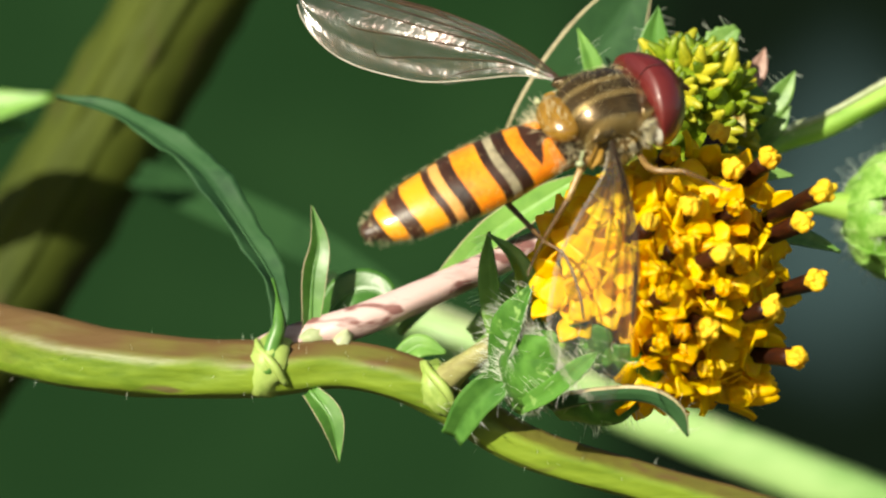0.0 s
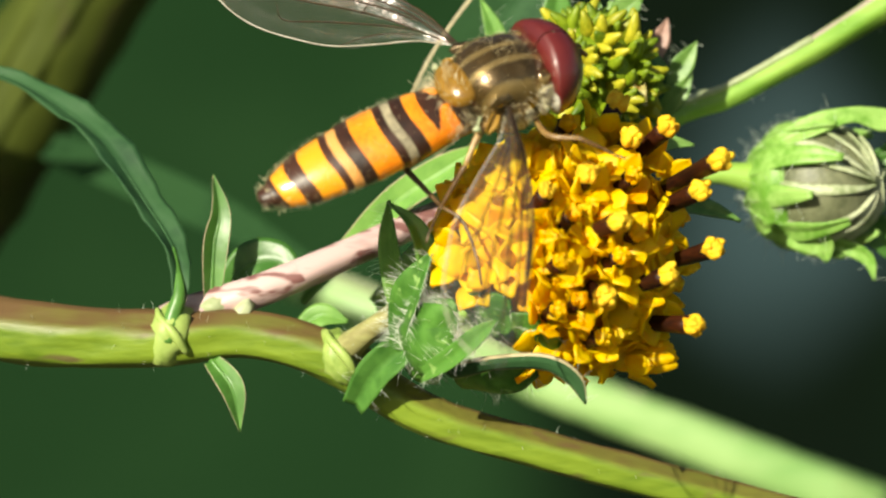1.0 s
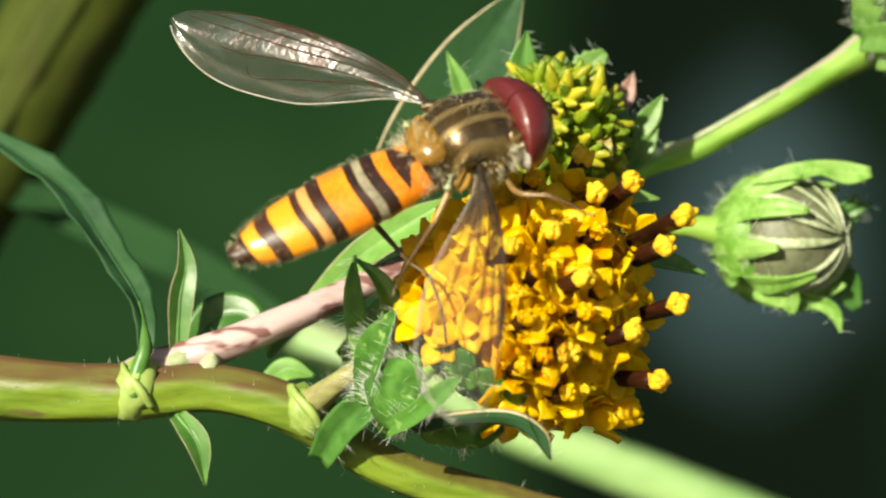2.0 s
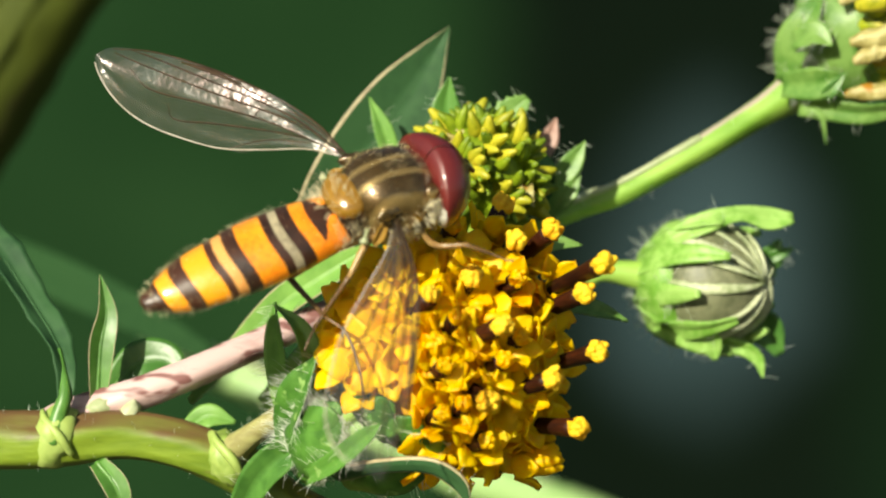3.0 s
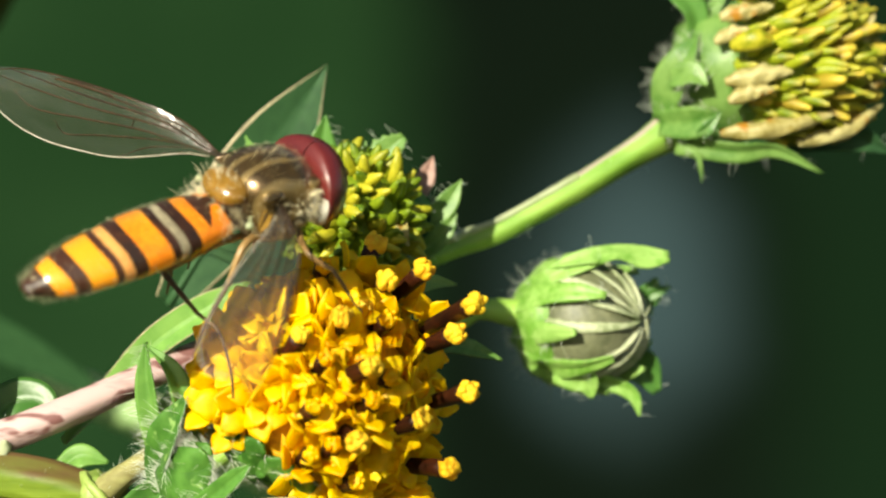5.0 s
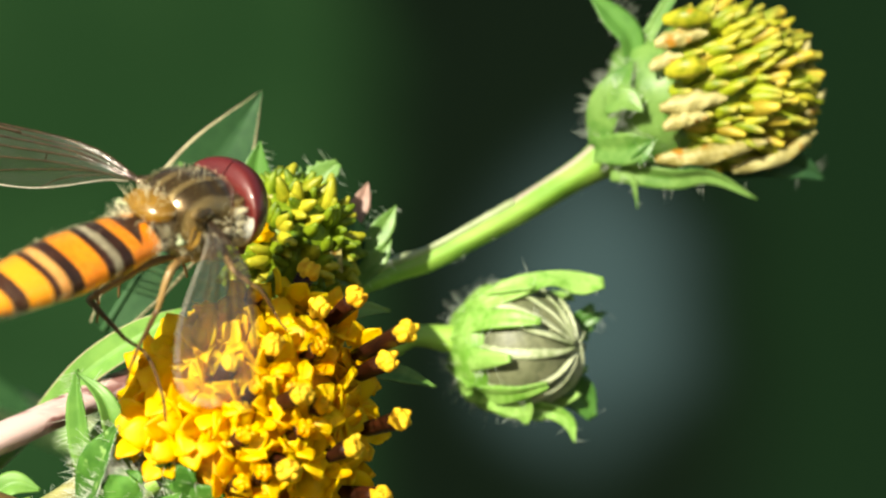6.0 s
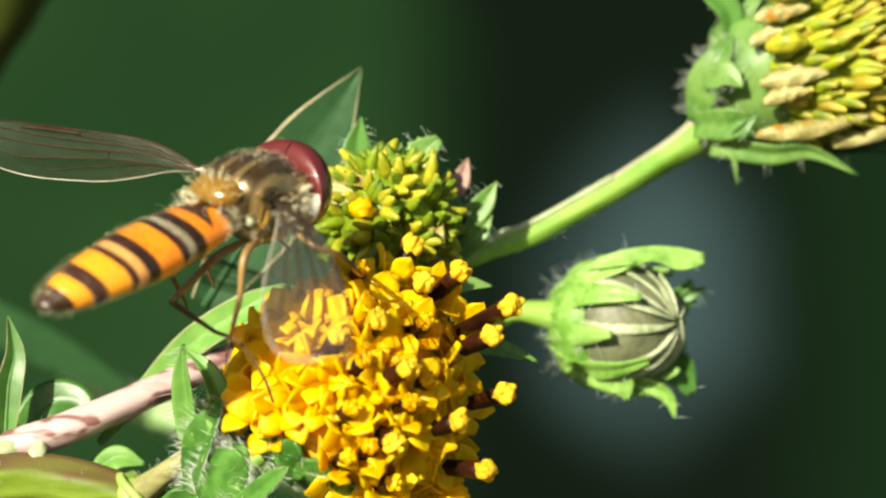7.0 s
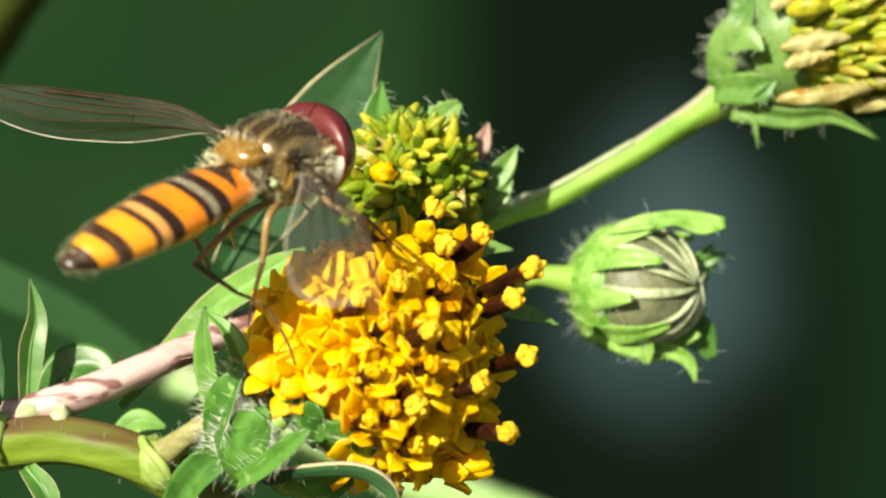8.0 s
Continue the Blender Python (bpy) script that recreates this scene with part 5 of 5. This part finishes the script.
def hoverfly():
    root = thing("hoverfly", "orange and black banded hoverfly feeding on the yellow flower", "hoverfly")
    part("thorax", thorax_shape(), THORAX, root, "bronze striped thorax with brassy sheen")
    part("flank", ball((0.02, 0, -0.48), (1.28, 1.31, 0.85), segs=32, rings=18, bumpy=0.3), PLEURA, root, "grey-brown hairy flank")
    part("scutellum", ball((-1.28, 0, 0.3), (0.56, 0.82, 0.38), (0, -12, 0), 30, 18), AMBER, root, "translucent amber scutellum")
    for sd in (-1, 1):
        part("shoulder", ball((0.88, 0.82 * sd, 0.38), (0.28, 0.26, 0.22), (0, 0, 20 * sd), bumpy=0.2), THORAX, root, "bronze shoulder knob")
        part("wing_socket", ball((-0.5, 1.12 * sd, 0.38), (0.4, 0.2, 0.18), (0, 0, -15 * sd), bumpy=0.3), THORAX, root, "bronze knob above the wing base")
        part("haltere", tube([(-0.95, 0.85 * sd, -0.25), (-1.2, 1.2 * sd, -0.2), (-1.3, 1.35 * sd, -0.2)], [0.04, 0.05, 0.13], 8, 10), SHEATH, root)
        part("squama", leaf([(-0.55, 1.1 * sd, 0.0), (-0.85, 1.35 * sd, -0.15), (-1.05, 1.45 * sd, -0.35)], [0.2, 0.34, 0.1], (0, sd, 0.6), 0.4, 0.05, 10, 5), AMBER, root, "pale flap at the wing base")
    head = part("head", ball((1.3, 0, -0.1), (0.5, 1.05, 0.85), segs=28, rings=18), FACE, root, "pale dusted back of the head")
    for sd in (-1, 1):
        part("eye", head_half(sd, -1.2, 0.95, 0.45, 1.0), EYE, head, "large dark red eye")
        part("orbit", head_half(sd, -1.4, 0.8, 0.42, 0.985, True), FACE, head, "silver-dusted rim behind the eye")
        part("antenna", tube([(2.2, 0.1 * sd, 0.2), (2.4, 0.14 * sd, 0.12), (2.55, 0.18 * sd, -0.05)], [0.05, 0.09, 0.07], 8, 10), LEG_DARK, head)
    part("face", ball((2.05, 0, -0.5), (0.42, 0.42, 0.62), bumpy=0.15), LEG, head, "yellow face")
    part("proboscis", tube([(2.1, 0, -0.9), (2.25, 0, -1.4), (2.2, 0, -1.8)], [0.16, 0.12, 0.1], 8, 10), LEG_DARK, head)
    abdomen_parts(root)
    rng = random.Random(9)
    fuzz = on_shape(ball((-1.35, 0, 0.25), (0.62, 0.9, 0.45)), rng, 80, lambda p, n: n.x < 0.2 and n.z > -0.5)
    fuzz += on_shape(ball((0, 0, -0.25), (1.3, 1.3, 0.95)), rng, 520, lambda p, n: abs(n.y) > 0.45 and n.z < 0.55)
    fuzz += on_shape(ball((0.55, 0, -0.1), (0.9, 1.24, 0.95)), rng, 800, lambda p, n: abs(n.y) > 0.3 and n.x > 0.05 and -0.5 < n.z < 0.5)
    tagged(part("hairs", hairs(fuzz, rng, 0.3, 0.009, 0.6), FUZZ, root), kind="stuff")
    down = on_shape(thorax_shape(), rng, 380, lambda p, n: n.z > 0.1)
    tagged(part("hairs", hairs(down, rng, 0.12, 0.003, 0.5), FUZZ, root, "short golden down on the back"), kind="stuff")
    legs = []
    for name, radii, pts in (
            ("hind_leg", [0.12, 0.17, 0.12, 0.08, 0.06, 0.05], [(-0.45, -0.35, -1.2), (-1.2, 0.05, -1.6), (-2.5, 0.45, -2.62), (-1.6, -0.25, -3.55), (-1.2, -0.85, -3.85), (-1.0, -1.5, -4.7), (-0.9, -1.75, -5.4)]),
            ("middle_leg", [0.12, 0.15, 0.1, 0.07, 0.06, 0.05], [(-0.2, -0.7, -1.05), (-1.2, -1.05, -1.2), (-1.55, -1.2, -2.3), (-1.7, -0.95, -3.5), (-1.75, -0.85, -4.2), (-1.8, -0.9, -4.6)]),
            ("front_leg", [0.11, 0.12, 0.09, 0.06, 0.05, 0.04], [(0.6, -0.85, -0.85), (0.39, -1.9, -1.1), (0.92, -2.5, -1.4), (1.31, -2.8, -1.95), (1.45, -3.0, -2.2), (1.6, -3.2, -2.35)]),
            ("hind_leg", [0.14, 0.17, 0.1, 0.07, 0.05], [(-0.45, 0.4, -1.15), (-1.3, 0.9, -1.6), (-1.9, 1.1, -2.3), (-1.4, 1.2, -3.2), (-1.2, 1.3, -3.8)]),
            ("middle_leg", [0.14, 0.17, 0.1, 0.07, 0.05], [(0, 0.6, -1.0), (-0.1, 1.5, -1.4), (-0.2, 1.9, -1.8), (-0.2, 1.7, -2.8), (0, 1.7, -3.4)]),
            ("front_leg", [0.14, 0.17, 0.1, 0.07, 0.05], [(0.7, 0.5, -0.9), (1.2, 1.3, -1.2), (1.7, 1.4, -1.5), (2.0, 1.2, -2.4), (2.3, 1.1, -2.8)])):
        hip = Vector(pts[0])
        g = leg(root, [Vector(p) - hip for p in pts], radii, name)
        legs.append((g, hip, Vector(pts[-1]) - hip))
    near = wing(root, "clear right wing with brown veins", 1)
    far = wing(root, "clear left wing with a rainbow sheen", -1)
    return root, near, far, legs


FLY, WING_NEAR, WING_FAR, LEGS = hoverfly()


def fly_turn(slope, yaw, face):
    """The fly's turn: slope of its axis in the view, how far its head turns away, and how far its back tips up from facing the viewer."""
    sl, yw, fc = radians(slope), radians(yaw), radians(face)
    f = Vector((math.cos(yw) * math.cos(sl), math.sin(yw), math.cos(yw) * math.sin(sl)))
    n = (Vector((0, 0, 1)) - f * f.z).normalized()
    c = n.cross(f).normalized()
    if c.y > 0:
        c = -c
    d = c * math.cos(fc) + n * math.sin(fc)
    y = d.cross(f)
    return Matrix((f, y, d)).transposed()


def wing_turn(span, lead):
    x = Vector(span).normalized()
    z = x.cross(Vector(lead)).normalized()
    return Matrix((x, z.cross(x), z)).transposed()


# seconds, place of the thorax, then slope, yaw and face
FLY_ROWS = [
    (0, (-0.25, -3.40, 3.03), 19.4, 17, 46),
    (0.5, (-0.25, -3.40, 3.06), 19.4, 17, 46),
    (1, (-0.25, -3.40, 3.09), 19.4, 17, 46),
    (1.2, (-0.24, -3.40, 3.05), 19.4, 17, 46),
    (2.3, (-0.05, -3.40, 3.03), 18.5, 18, 46),
    (2.5, (-0.05, -3.40, 3.02), 17.5, 18, 46),
    (3, (-0.13, -3.40, 2.87), 17.5, 20, 46),
    (3.3, (-0.48, -3.40, 2.55), 13, 15, 44),
    (3.5, (-0.58, -3.40, 2.46), 10.4, 12, 42),
    (4, (-0.08, -3.50, 3.22), 13, 20, 48),
    (4.5, (0.04, -3.60, 3.97), 15, 29, 55),
    (4.7, (0.05, -3.60, 4.03), 15, 30, 57),
    (5.8, (0.38, -3.80, 4.20), 13, 38, 62),
    (6, (-0.07, -3.80, 4.24), 15, 40, 64),
    (6.2, (-0.43, -3.80, 4.18), 17, 41, 66),
    (6.5, (-0.91, -3.80, 4.12), 18, 42, 71),
    (7, (-1.20, -3.80, 4.00), 18.5, 42, 71),
    (7.5, (-1.40, -3.80, 3.75), 22, 42, 72),
    (8, (-1.15, -3.80, 4.00), 18, 42, 71),
]
# seconds, span and leading edge of the near wing, span and leading edge of the far wing
WING_ROWS = [
    (0, (0.3, -5.56, -6.29), (1.0, -0.04, 0.09), (-7.34, 2.42, 3.29), (0.3, -0.22, 0.93)),
    (0.5, (0.3, -5.56, -6.29), (1.0, -0.04, 0.09), (-7.34, 2.42, 3.29), (0.26, -0.46, 0.85)),
    (1, (0.3, -5.56, -6.29), (1.0, -0.04, 0.09), (-7.34, 2.42, 3.29), (0.26, -0.42, 0.87)),
    (2.5, (0.1, -5.9, -6.0), (0.95, -0.18, 0.2), (-7.25, 2.4, 3.5), (0.36, -0.32, 0.88)),
    (3, (-0.01, -6.1, -5.78), (0.93, -0.25, 0.26), (-7.15, 2.39, 3.7), (0.41, -0.42, 0.81)),
    (3.5, (-1.64, -5.39, -6.23), (0.95, -0.32, 0.02), (-6.31, 2.86, 4.75), (0.44, -0.25, 0.86)),
    (4, (-0.7, -6.3, -5.4), (0.95, -0.25, 0.15), (-6.9, 2.8, 3.9), (0.3, -0.25, 0.9)),
    (4.5, (-0.17, -7.17, -4.37), (0.95, -0.18, 0.26), (-7.19, 2.7, 3.41), (0.16, -0.48, 0.84)),
    (5.8, (0.7, -7.5, -3.7), (0.8, -0.2, 0.55), (-7.4, 2.8, 2.15), (-0.01, -0.77, 0.63)),
    (6.5, (1.81, -7.49, -3.34), (0.71, -0.14, 0.69), (-7.7, 2.91, 1.38), (-0.1, -0.8, 0.59)),
    (7, (1.95, -7.5, -3.2), (0.75, -0.08, 0.64), (-7.65, 3.0, 1.25), (-0.13, -0.87, 0.48)),
    (8, (2.16, -7.56, -2.95), (0.84, 0.03, 0.55), (-7.65, 3.0, 1.15), (-0.15, -0.9, 0.42)),
]
HINGE_NEAR, HINGE_FAR = Vector((-0.3, -1.3, 0.2)), Vector((-0.5, 1.35, 0.28))


def motions():
    turns, rows = {}, []
    for t, p, slope, yaw, face in FLY_ROWS:
        turns[t] = fly_turn(slope, yaw, face)
        rows.append((t, Matrix.Translation(Vector(p) * MM) @ turns[t].to_4x4()))
    walk(FLY, rows)
    for ob, hinge, k in ((WING_NEAR, HINGE_NEAR, 1), (WING_FAR, HINGE_FAR, 3)):
        walk(ob, [(r[0], Matrix.Translation(hinge * MM) @ (turns[r[0]].inverted() @ wing_turn(r[k], r[k + 1])).to_4x4()) for r in WING_ROWS])
    # the feet stay on the flower, where they stand at 6.5 s, while the body shifts over them
    rest = dict(rows)[6.5]
    for ob, hip, reach in LEGS:
        stand = rest @ ((hip + reach) * MM)
        ends = []
        for t, m in rows:
            want = (m.inverted() @ stand) - hip * MM
            ends.append((t, Matrix.Translation(hip * MM) @ reach.rotation_difference(want).to_matrix().to_4x4()))
        walk(ob, ends)


motions()
